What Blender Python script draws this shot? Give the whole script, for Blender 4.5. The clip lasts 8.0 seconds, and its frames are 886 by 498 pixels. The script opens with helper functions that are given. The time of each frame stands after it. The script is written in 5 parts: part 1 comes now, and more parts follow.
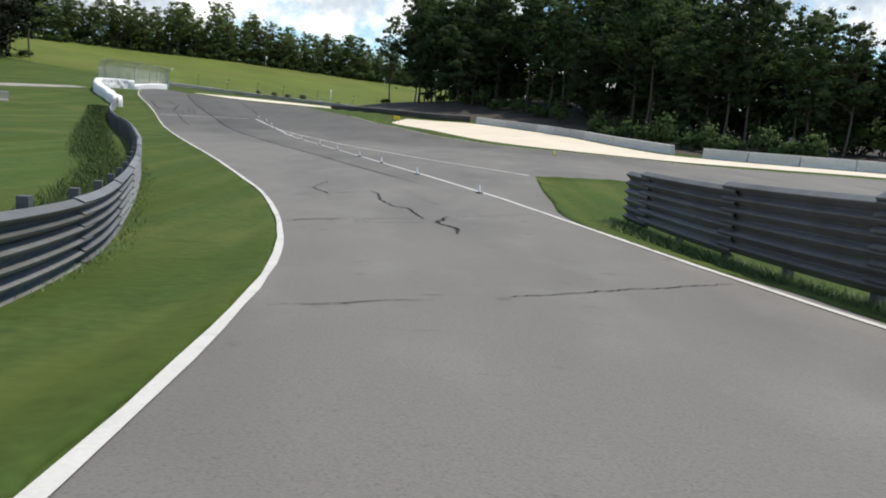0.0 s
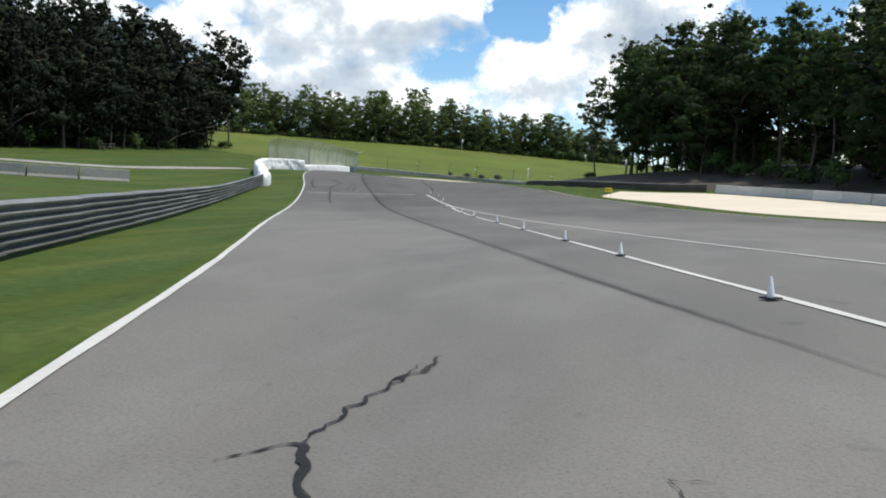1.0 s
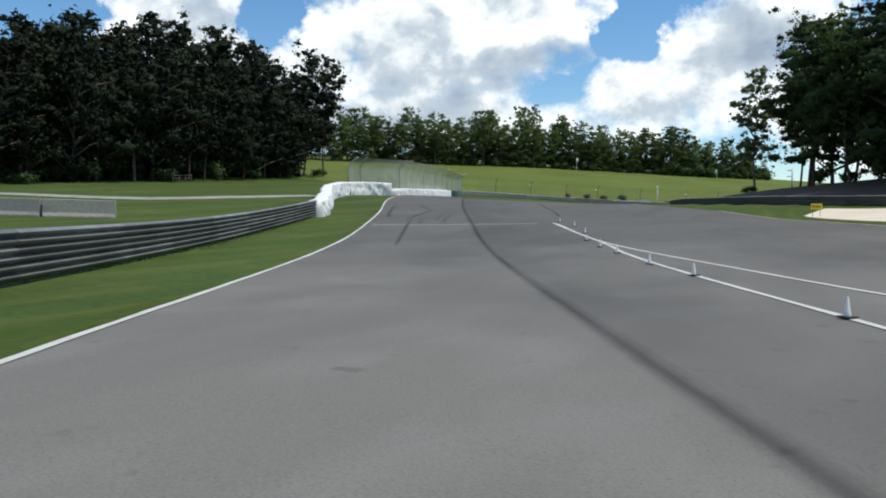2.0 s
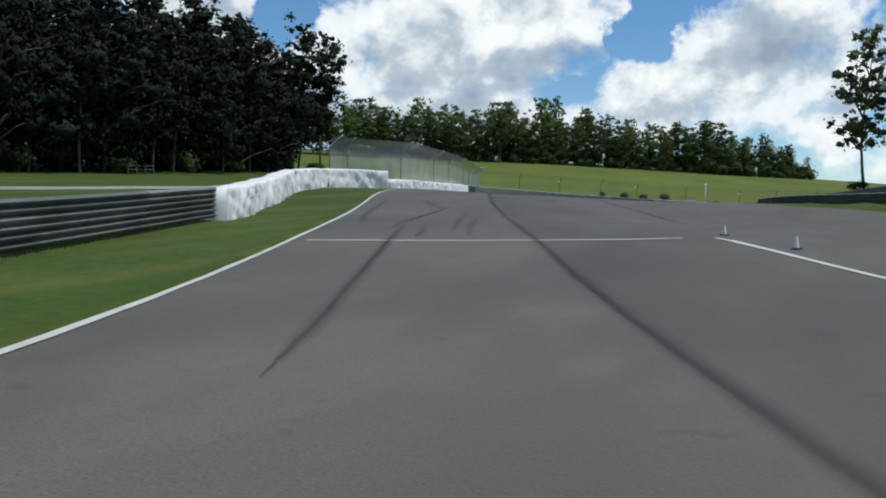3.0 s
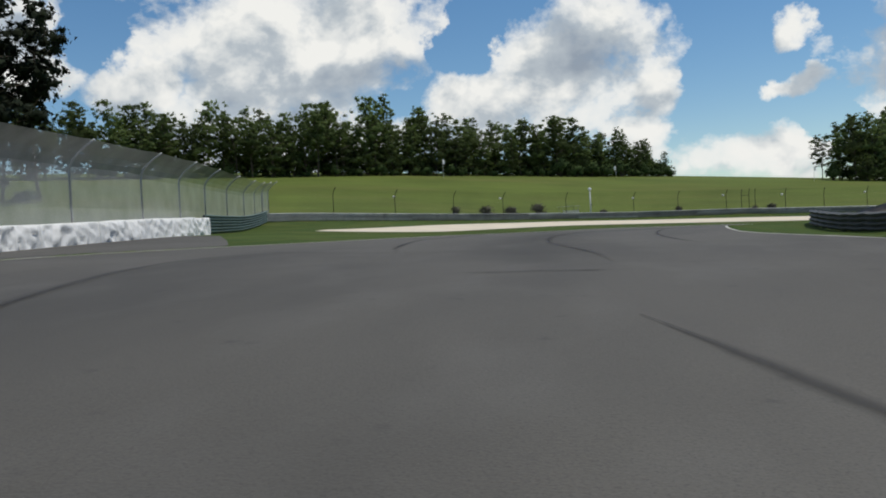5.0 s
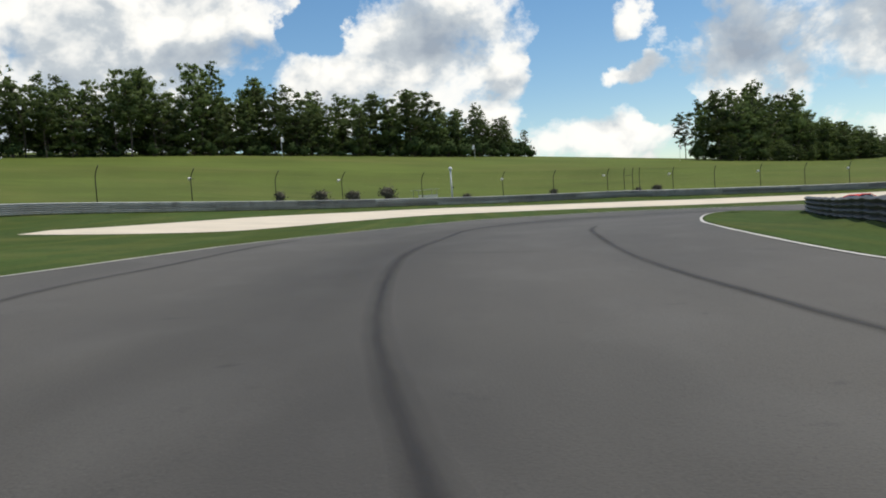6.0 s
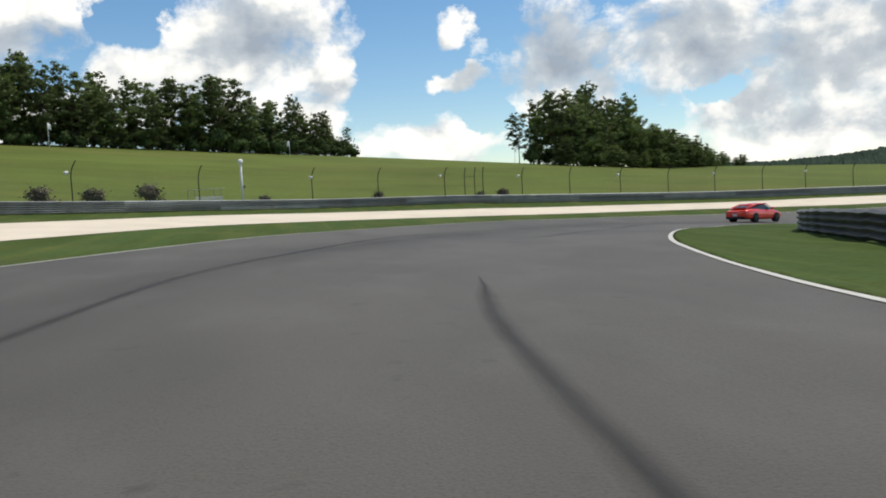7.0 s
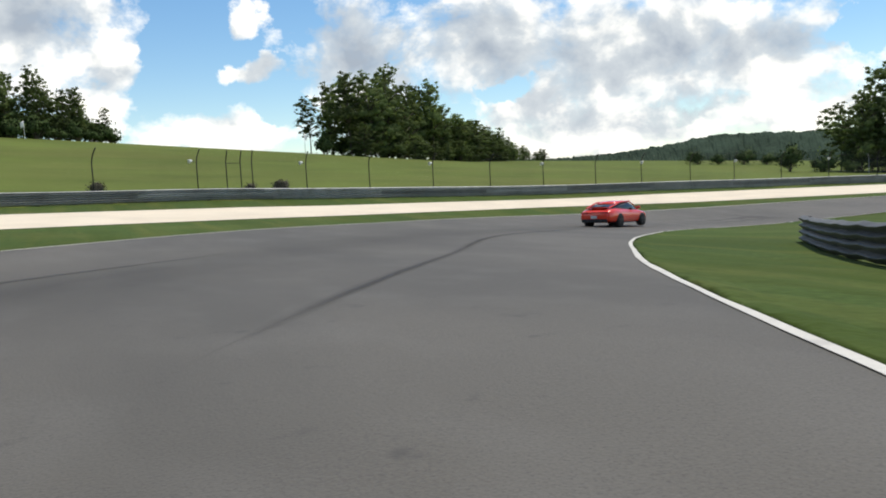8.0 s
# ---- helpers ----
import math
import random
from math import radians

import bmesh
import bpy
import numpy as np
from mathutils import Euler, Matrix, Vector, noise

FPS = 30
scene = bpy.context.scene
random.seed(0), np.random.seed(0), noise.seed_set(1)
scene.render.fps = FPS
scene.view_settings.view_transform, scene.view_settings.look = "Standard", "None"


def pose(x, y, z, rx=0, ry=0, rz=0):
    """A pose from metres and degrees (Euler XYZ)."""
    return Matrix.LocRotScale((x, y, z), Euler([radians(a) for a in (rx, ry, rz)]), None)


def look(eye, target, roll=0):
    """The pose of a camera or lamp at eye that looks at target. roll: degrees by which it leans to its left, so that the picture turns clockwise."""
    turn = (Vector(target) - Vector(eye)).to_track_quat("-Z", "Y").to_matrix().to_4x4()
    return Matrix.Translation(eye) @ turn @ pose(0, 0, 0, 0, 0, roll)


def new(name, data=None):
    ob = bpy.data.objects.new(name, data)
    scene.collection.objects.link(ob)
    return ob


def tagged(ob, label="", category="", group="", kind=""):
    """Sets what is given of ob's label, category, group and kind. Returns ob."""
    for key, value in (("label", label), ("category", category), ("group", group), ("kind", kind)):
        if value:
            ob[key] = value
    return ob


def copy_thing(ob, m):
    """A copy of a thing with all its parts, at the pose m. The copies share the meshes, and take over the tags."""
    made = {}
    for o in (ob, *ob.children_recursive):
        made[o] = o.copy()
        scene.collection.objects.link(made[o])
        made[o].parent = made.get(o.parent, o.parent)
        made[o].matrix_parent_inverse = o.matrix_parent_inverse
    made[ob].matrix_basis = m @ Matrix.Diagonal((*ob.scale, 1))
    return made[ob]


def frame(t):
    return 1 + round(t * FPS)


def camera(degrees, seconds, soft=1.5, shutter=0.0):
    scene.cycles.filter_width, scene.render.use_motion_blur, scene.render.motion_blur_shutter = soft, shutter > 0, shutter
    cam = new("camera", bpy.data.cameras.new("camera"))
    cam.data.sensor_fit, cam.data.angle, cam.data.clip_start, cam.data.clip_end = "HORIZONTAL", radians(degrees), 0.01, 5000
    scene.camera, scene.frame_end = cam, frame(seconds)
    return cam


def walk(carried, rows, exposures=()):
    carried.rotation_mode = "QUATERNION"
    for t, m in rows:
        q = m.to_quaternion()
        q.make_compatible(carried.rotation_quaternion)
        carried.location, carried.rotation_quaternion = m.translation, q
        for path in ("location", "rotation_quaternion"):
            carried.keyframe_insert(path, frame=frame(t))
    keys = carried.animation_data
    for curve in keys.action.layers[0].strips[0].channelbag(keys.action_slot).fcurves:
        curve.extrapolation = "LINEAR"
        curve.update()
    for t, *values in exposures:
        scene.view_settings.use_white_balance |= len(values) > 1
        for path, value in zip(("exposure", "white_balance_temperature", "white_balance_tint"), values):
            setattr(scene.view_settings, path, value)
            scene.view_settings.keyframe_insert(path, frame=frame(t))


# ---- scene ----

# ======== camera and its drive ========
from mathutils.geometry import delaunay_2d_cdt

cam = camera(57.43, 8.0, soft=1.9)
# seconds, x, y, z, yaw, pitch, roll
PATH = [
    (0, -0.15, -0.63, 1.22, -0.52, -8.35, 3.99),
    (0.5, -0.62, 8.79, 0.63, 7.09, -5.47, 3.58),
    (1, -2.19, 18.21, 0.51, 13.93, -3.23, 2.19),
    (1.5, -4.73, 27.25, 0.66, 19.31, -1.82, 1.46),
    (2.8, -14.09, 51.13, 1.11, 23.06, -1.65, 0.02),
    (3, -15.71, 54.87, 1.19, 22.64, -1.56, 0.81),
    (3.5, -19.09, 64.20, 1.63, 21.20, -0.23, 1.07),
    (4, -21.91, 74.01, 2.33, 19.00, 1.03, 0.09),
    (4.2, -22.91, 77.87, 2.57, 17.80, 1.27, -0.56),
    (5.5, -26.58, 103.30, 4.18, 6.32, -2.21, -4.22),
    (6, -26.70, 112.73, 4.35, 1.17, -2.60, -4.12),
    (6.5, -25.92, 122.02, 4.44, -4.73, -2.84, -3.69),
    (7, -24.41, 130.99, 4.54, -11.14, -3.13, -3.38),
    (7.5, -21.98, 139.41, 4.59, -17.96, -3.76, -3.12),
    (8, -18.59, 147.27, 4.54, -25.35, -4.32, -3.18),
]
EXPOSURES = [(0, 0.04, 6800, 9), (1, 0.02, 6700, 8), (1.5, -0.1, 6600, 7), (3, -0.46, 6330, 6), (3.5, -0.66, 6330, 6), (4, -0.66, 6530, 7), (5.5, -0.52, 6830, 8), (6.5, -0.25, 7030, 9), (7.3, -0.27, 7030, 9), (8, -0.1, 7030, 9)]
walk(cam, [(t, pose(x, y, z, 90 + pitch, 0, yaw) @ pose(0, 0, 0, 0, 0, roll)) for t, x, y, z, yaw, pitch, roll in PATH], EXPOSURES)

# ======== world and sun ========
SUN_EL, SUN_AZ = 67.0, 74.0      # azimuth clockwise from +y
world = bpy.data.worlds.new("sky")
scene.world = world
world.use_nodes = True
wn, wl = world.node_tree.nodes, world.node_tree.links
wn.clear()


def wnode(kind, **inputs):
    n = wn.new(kind)
    for key, value in inputs.items():
        n.inputs[key.replace("_", " ")].default_value = value
    return n


def wmath(op, a, b):
    n = wn.new("ShaderNodeMath")
    n.operation = op
    for k, v in enumerate((a, b)):
        if isinstance(v, (int, float)):
            n.inputs[k].default_value = v
        else:
            wl.new(v, n.inputs[k])
    return n.outputs[0]


def wramp(fac, *stops):
    n = wn.new("ShaderNodeValToRGB")
    e = n.color_ramp.elements
    while len(e) < len(stops):
        e.new(0.5)
    for k, (at, c) in zip(e, stops):
        k.position, k.color = at, (*c, 1) if not isinstance(c, (int, float)) else (c, c, c, 1)
    wl.new(fac, n.inputs[0])
    return n.outputs[0]


w_out, clear, cloud, both = wnode("ShaderNodeOutputWorld"), wnode("ShaderNodeBackground", Strength=0.155), wnode("ShaderNodeBackground", Strength=1.35), wnode("ShaderNodeMixShader")
sky = wn.new("ShaderNodeTexSky")
sky.sky_type, sky.sun_disc = "NISHITA", False
sky.sun_elevation, sky.sun_rotation = radians(SUN_EL), radians(SUN_AZ)
sky.air_density, sky.dust_density, sky.ozone_density = 1.0, 0.0, 2.6
vivid = wnode("ShaderNodeHueSaturation", Saturation=1.22)
wl.new(sky.outputs[0], vivid.inputs["Color"])
wl.new(vivid.outputs[0], clear.inputs["Color"])
way = wn.new("ShaderNodeTexCoord").outputs["Generated"]


def cloud_noise(shift, scale, detail, rough, stretch=1.5):
    m = wn.new("ShaderNodeMapping")
    m.inputs["Location"].default_value, m.inputs["Scale"].default_value = shift, (1, 1, stretch)
    wl.new(way, m.inputs["Vector"])
    n = wnode("ShaderNodeTexNoise", Scale=scale, Detail=detail, Roughness=rough, Distortion=0.15)
    wl.new(m.outputs[0], n.inputs["Vector"])
    return n.outputs[0]


parts_of_way = wn.new("ShaderNodeSeparateXYZ")
wl.new(way, parts_of_way.inputs[0])
azimuth = wmath("MULTIPLY", wmath("ARCTAN2", parts_of_way.outputs[0], parts_of_way.outputs[1]), 57.2958)
height_deg = wmath("MULTIPLY", wmath("ARCSINE", parts_of_way.outputs[2], 0), 57.2958)
ragged = wnode("ShaderNodeTexNoise", Scale=16.0, Detail=5, Roughness=0.6)
wl.new(way, ragged.inputs["Vector"])
ragged_parts = wn.new("ShaderNodeSeparateColor")
wl.new(ragged.outputs["Color"], ragged_parts.inputs[0])
compass = wn.new("ShaderNodeCombineXYZ")
wl.new(wmath("ADD", azimuth, wmath("MULTIPLY", wmath("SUBTRACT", ragged_parts.outputs[0], 0.5), 7.0)), compass.inputs[0])
wl.new(wmath("ADD", height_deg, wmath("MULTIPLY", wmath("SUBTRACT", ragged_parts.outputs[1], 0.5), 4.0)), compass.inputs[1])


def heaps(rows):
    """The joint body of several clouds: azimuth, elevation and half sizes in degrees; above 0 inside."""
    best = None
    for a, e, ra, re in rows:
        off, size, q = wn.new("ShaderNodeVectorMath"), wn.new("ShaderNodeVectorMath"), wn.new("ShaderNodeVectorMath")
        off.operation, size.operation, q.operation = "SUBTRACT", "DIVIDE", "LENGTH"
        off.inputs[1].default_value, size.inputs[1].default_value = (a, e, 0), (ra, re, 1)
        wl.new(compass.outputs[0], off.inputs[0])
        wl.new(off.outputs[0], size.inputs[0])
        wl.new(size.outputs[0], q.inputs[0])
        here = wmath("SUBTRACT", 1.0, q.outputs["Value"])
        best = here if best is None else wmath("MAXIMUM", best, here)
    return wmath("MAXIMUM", best, -0.6)


CLOUDS = [(-38.9, 13.0, 6.7, 4.0), (-24.8, 11.2, 7.5, 4.4), (-18.0, 14.0, 7.9, 5.6), (-30.3, 11.7, 2.3, 2.0), (-22.8, 12.6, 11.2, 5.6), (-31.5, 11.2, 3.8, 2.8), (-1.5, 11.2, 7.2, 5.6), (4.2, 8.8, 3.1, 2.8), (-8.2, 8.7, 4.6, 2.8),
          (2.9, 6.2, 3.5, 1.8), (12.8, 12.3, 1.6, 1.1), (12.6, 8.7, 3.1, 0.9), (11.5, 4.4, 5.6, 2.2), (20.4, 9.0, 5.1, 4.6), (28.6, 9.7, 7.5, 4.6), (31.7, 5.4, 3.5, 2.8), (39.5, 8.5, 8.3, 5.2),
          (48.3, 6.8, 6.4, 4.4), (37.4, 3.3, 12.6, 2.4), (48.9, 3.6, 8.7, 2.0), (-24, 7.5, 13, 2.6)]
GAPS = [(-8.9, 13.8, 2.4, 3.4), (-33.4, 13.8, 3.0, 2.8), (-47.9, 13.7, 3.8, 1.8), (9.0, 10.6, 2.9, 3.2), (30.5, 6.5, 2.4, 0.9), (53.6, 8.6, 1.9, 1.8), (15.1, 5.9, 1.6, 1.6)]
GREY = [(-1.9, 11.8, 4.6, 3.4), (-20.3, 10.4, 7.0, 1.8), (21.2, 10.3, 2.8, 1.8), (39.5, 8.6, 5.6, 1.8), (47.0, 8.4, 3.8, 1.3), (42.3, 4.7, 3.1, 1.0), (-16.8, 11.3, 4.7, 1.6), (-39.6, 12.2, 4.2, 1.6), (25.8, 6.4, 3.6, 0.9), (36, 9.5, 15, 5.5), (20, 9.5, 6, 4.5), (-24, 7.5, 13, 2.6)]
SHIFT = (3.1, 1.7, 0.4)
broad_noise, fine_noise = cloud_noise(SHIFT, 3.0, 2, 0.5), cloud_noise(SHIFT, 11.0, 10, 0.62, 1.25)
shade_at = tuple(a + b for a, b in zip(SHIFT, (0.012, -0.004, 0.03)))
fine_above, fine_below = cloud_noise(shade_at, 11.0, 5, 0.55, 1.25), cloud_noise(SHIFT, 11.0, 5, 0.55, 1.25)
# near the horizon the clouds stand where they stood; overhead and behind they go on at random
apart = wmath("MAXIMUM", wmath("MULTIPLY", wmath("SUBTRACT", height_deg, 19), 0.14), wmath("MULTIPLY", wmath("SUBTRACT", wmath("ABSOLUTE", azimuth, 0), 56), 0.08))
apart = wmath("MINIMUM", wmath("MAXIMUM", apart, 0.0), 1.0)
body = wmath("SUBTRACT", heaps(CLOUDS), wmath("MULTIPLY", wmath("MAXIMUM", heaps(GAPS), 0.0), 1.3))
loose = wmath("MULTIPLY", wmath("SUBTRACT", broad_noise, 0.54), 3.5)
body = wmath("ADD", wmath("MULTIPLY", body, wmath("SUBTRACT", 1.0, apart)), wmath("MULTIPLY", loose, apart))
heap = wmath("ADD", body, wmath("MULTIPLY", wmath("SUBTRACT", fine_noise, 0.50), 2.3))
cover = wramp(heap, (0.0, 0.0), (0.12, 0.3), (0.34, 0.85), (0.65, 1.0))
slope = wmath("MULTIPLY", wmath("SUBTRACT", fine_above, fine_below), 2.6)
grey = wmath("MAXIMUM", heaps(GREY), -0.25)
thick = wmath("ADD", wmath("ADD", wmath("MULTIPLY", grey, 0.45), wmath("MULTIPLY", heap, 0.13)), wmath("ADD", slope, 0.36))
lit = wramp(wmath("MULTIPLY", thick, 0.7), (0.13, (0.98, 0.99, 1.0)), (0.28, (0.79, 0.825, 0.865)), (0.44, (0.52, 0.585, 0.665)), (0.85, (0.32, 0.385, 0.485)))
wl.new(lit, cloud.inputs["Color"])
wl.new(cover, both.inputs[0])
wl.new(clear.outputs[0], both.inputs[1])
wl.new(cloud.outputs[0], both.inputs[2])
wl.new(both.outputs[0], w_out.inputs["Surface"])

sun = new("sun", bpy.data.lights.new("sun", "SUN"))
sun.data.energy, sun.data.angle, sun.data.color = 4.0, radians(0.6), (1.0, 0.95, 0.87)
az, el = radians(SUN_AZ), radians(SUN_EL)
sun.matrix_world = look((0, 0, 60), (-math.sin(az) * math.cos(el), -math.cos(az) * math.cos(el), 60 - math.sin(el)))


# ======== materials ========
def material(name, colour, rough=0.8, metal=0.0, dark=None, light=None, scale=1.0, fine=40.0, bump=0.0, spread=0.25, bump_scale=None):
    """A surface with two scales of variation; dark and light are the ends of its colour."""
    m = bpy.data.materials.new(name)
    m.use_nodes = True
    nt = m.node_tree
    b = nt.nodes["Principled BSDF"]
    b.inputs["Roughness"].default_value, b.inputs["Metallic"].default_value = rough, metal
    dark = dark or tuple(c * (1 - spread) for c in colour)
    light = light or tuple(min(1, c * (1 + spread)) for c in colour)
    pos = nt.nodes.new("ShaderNodeTexCoord")
    big, small = nt.nodes.new("ShaderNodeTexNoise"), nt.nodes.new("ShaderNodeTexNoise")
    big.inputs["Scale"].default_value, big.inputs["Detail"].default_value = scale, 5
    small.inputs["Scale"].default_value, small.inputs["Detail"].default_value = fine, 3
    for n in (big, small):
        nt.links.new(pos.outputs["Object"], n.inputs["Vector"])
    add = nt.nodes.new("ShaderNodeMath")
    add.operation = "ADD"
    nt.links.new(big.outputs[0], add.inputs[0])
    nt.links.new(small.outputs[0], add.inputs[1])
    ramp = nt.nodes.new("ShaderNodeValToRGB")
    half = nt.nodes.new("ShaderNodeMath")
    half.operation, half.inputs[1].default_value = "MULTIPLY", 0.5
    nt.links.new(add.outputs[0], half.inputs[0])
    nt.links.new(half.outputs[0], ramp.inputs[0])
    ramp.color_ramp.elements[0].position, ramp.color_ramp.elements[1].position = 0.33, 0.67
    ramp.color_ramp.elements[0].color, ramp.color_ramp.elements[1].color = (*dark, 1), (*light, 1)
    nt.links.new(ramp.outputs[0], b.inputs["Base Color"])
    if bump:
        bn = nt.nodes.new("ShaderNodeBump")
        bn.inputs["Strength"].default_value, bn.inputs["Distance"].default_value = bump, 0.02
        nt.links.new(small.outputs[0], bn.inputs["Height"])
        nt.links.new(bn.outputs[0], b.inputs["Normal"])
    return m


def shuffled(m, amount=0.25, island=False):
    """Lets each object, or each loose piece, differ a little in brightness."""
    nt = m.node_tree
    b = nt.nodes["Principled BSDF"]
    src = b.inputs["Base Color"].links[0].from_socket
    rnd = nt.nodes.new("ShaderNodeNewGeometry").outputs["Random Per Island"] if island else nt.nodes.new("ShaderNodeObjectInfo").outputs["Random"]
    span = nt.nodes.new("ShaderNodeMapRange")
    span.inputs["To Min"].default_value, span.inputs["To Max"].default_value = 1 - amount, 1 + amount
    nt.links.new(rnd, span.inputs["Value"])
    mul = nt.nodes.new("ShaderNodeVectorMath")
    mul.operation = "SCALE"
    nt.links.new(src, mul.inputs[0])
    nt.links.new(span.outputs[0], mul.inputs["Scale"])
    nt.links.new(mul.outputs[0], b.inputs["Base Color"])
    return m


def veiled(name, colour, low, high, scale, detail=4, lo_at=0.35, hi_at=0.65, stretch=(1, 1, 1), rough=0.8):
    """A surface that lets through what lies behind it, in patches."""
    m = material(name, colour, rough)
    nt = m.node_tree
    b, out = nt.nodes["Principled BSDF"], nt.nodes["Material Output"]
    co, mp, n, r = nt.nodes.new("ShaderNodeTexCoord"), nt.nodes.new("ShaderNodeMapping"), nt.nodes.new("ShaderNodeTexNoise"), nt.nodes.new("ShaderNodeMapRange")
    mp.inputs["Scale"].default_value = stretch
    n.inputs["Scale"].default_value, n.inputs["Detail"].default_value = scale, detail
    for key, v in zip(("From Min", "From Max", "To Min", "To Max"), (lo_at, hi_at, low, high)):
        r.inputs[key].default_value = v
    clear_bsdf, mix = nt.nodes.new("ShaderNodeBsdfTransparent"), nt.nodes.new("ShaderNodeMixShader")
    nt.links.new(co.outputs["Object"], mp.inputs["Vector"])
    nt.links.new(mp.outputs[0], n.inputs["Vector"])
    nt.links.new(n.outputs[0], r.inputs["Value"])
    nt.links.new(r.outputs[0], mix.inputs[0])
    nt.links.new(clear_bsdf.outputs[0], mix.inputs[1])
    nt.links.new(b.outputs[0], mix.inputs[2])
    nt.links.new(mix.outputs[0], out.inputs["Surface"])
    return m


def streaked(name, colour, low, high, both_edges=True, along=0.12):
    """Rubber or wear laid along a ribbon: it fades towards the edges and breaks up along its length."""
    m = veiled(name, colour, low, high, 1.0, 8, 0.32, 0.68, (1.6, along, 1))
    nt = m.node_tree
    mp = next(n for n in nt.nodes if n.type == "MAPPING")
    mix = next(n for n in nt.nodes if n.type == "MIX_SHADER")
    co = nt.nodes.new("ShaderNodeTexCoord")
    part_uv, fade, mul = nt.nodes.new("ShaderNodeSeparateXYZ"), nt.nodes.new("ShaderNodeValToRGB"), nt.nodes.new("ShaderNodeMath")
    mul.operation = "MULTIPLY"
    nt.links.new(co.outputs["UV"], part_uv.inputs[0])
    nt.links.new(part_uv.outputs[0], fade.inputs[0])
    e = fade.color_ramp.elements
    stops = ((0.0, 0.0), (0.28, 0.3), (0.5, 1.0), (0.72, 0.3), (1.0, 0.0)) if both_edges else ((0.0, 0.0), (0.02, 1.0), (0.3, 0.75), (0.7, 0.4), (1.0, 0.0))
    while len(e) < len(stops):
        e.new(0.5)
    for k, (at, c) in zip(e, stops):
        k.position, k.color = at, (c, c, c, 1)
    src = mix.inputs[0].links[0].from_socket
    nt.links.new(co.outputs["UV"], mp.inputs["Vector"])
    nt.links.new(src, mul.inputs[0])
    nt.links.new(fade.outputs[0], mul.inputs[1])
    begin, both_fade = nt.nodes.new("ShaderNodeMapRange"), nt.nodes.new("ShaderNodeMath")
    begin.inputs["From Max"].default_value, both_fade.operation = 5.0, "MULTIPLY"
    nt.links.new(part_uv.outputs[1], begin.inputs["Value"])
    nt.links.new(mul.outputs[0], both_fade.inputs[0])
    nt.links.new(begin.outputs[0], both_fade.inputs[1])
    nt.links.new(both_fade.outputs[0], mix.inputs[0])
    return m


def layered(m, colour, scale, lo, hi, amount=1.0, detail=6, stretch=(1, 1, 1), rough=None):
    """Stains of another colour over a material, with a shape of their own."""
    nt = m.node_tree
    b = nt.nodes["Principled BSDF"]
    src = b.inputs["Base Color"].links[0].from_socket
    co, mp, n, r, mix = (nt.nodes.new("ShaderNode" + k) for k in ("TexCoord", "Mapping", "TexNoise", "MapRange", "Mix"))
    mix.data_type = "RGBA"
    mp.inputs["Scale"].default_value = stretch
    n.inputs["Scale"].default_value, n.inputs["Detail"].default_value = scale, detail
    for key, v in zip(("From Min", "From Max", "To Min", "To Max"), (lo, hi, 0, amount)):
        r.inputs[key].default_value = v
    nt.links.new(co.outputs["Object"], mp.inputs["Vector"])
    nt.links.new(mp.outputs[0], n.inputs["Vector"])
    nt.links.new(n.outputs[0], r.inputs["Value"])
    nt.links.new(r.outputs[0], mix.inputs[0])
    nt.links.new(src, mix.inputs[6])
    mix.inputs[7].default_value = (*colour, 1)
    nt.links.new(mix.outputs[2], b.inputs["Base Color"])
    return m


M_GRASS = material("mown_grass", (0.053, 0.086, 0.021), 0.95, scale=0.12, fine=7, spread=0.32, bump=0.9)
M_GRASS.node_tree.nodes["Principled BSDF"].inputs["Specular IOR Level"].default_value = 0.1
layered(M_GRASS, (0.15, 0.14, 0.045), 0.22, 0.5, 0.72, 0.4)
layered(M_GRASS, (0.11, 0.12, 0.03), 1.0, 0.48, 0.7, 0.55, stretch=(1.1, 0.07, 0.3))
layered(M_GRASS, (0.046, 0.070, 0.010), 1.0, 0.47, 0.7, 0.75, stretch=(0.6, 0.05, 0.3))
layered(M_GRASS, (0.036, 0.054, 0.009), 2.2, 0.55, 0.72, 0.5, detail=9)
# Hill turf is drier and rougher; sun-facing brightness is put into its colour too.
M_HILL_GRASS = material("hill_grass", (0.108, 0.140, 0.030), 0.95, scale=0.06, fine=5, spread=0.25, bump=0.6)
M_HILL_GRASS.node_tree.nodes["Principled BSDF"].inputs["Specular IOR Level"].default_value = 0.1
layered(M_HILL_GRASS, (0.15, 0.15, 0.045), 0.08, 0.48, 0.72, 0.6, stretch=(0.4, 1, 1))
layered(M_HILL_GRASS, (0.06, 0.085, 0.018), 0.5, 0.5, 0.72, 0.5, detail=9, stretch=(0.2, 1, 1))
M_ASPHALT = material("asphalt", (0.112, 0.104, 0.090), 0.8, scale=0.08, fine=45, spread=0.16, bump=0.25)
layered(M_ASPHALT, (0.066, 0.062, 0.056), 0.35, 0.44, 0.66, 0.6, detail=9, stretch=(1, 0.3, 1))
layered(M_ASPHALT, (0.15, 0.143, 0.13), 0.9, 0.5, 0.7, 0.4, detail=9, stretch=(1, 0.45, 1))
layered(M_ASPHALT, (0.045, 0.043, 0.04), 60.0, 0.5, 0.75, 0.55, detail=2)
layered(M_ASPHALT, (0.05, 0.048, 0.045), 2.5, 0.66, 0.74, 0.6, detail=9)


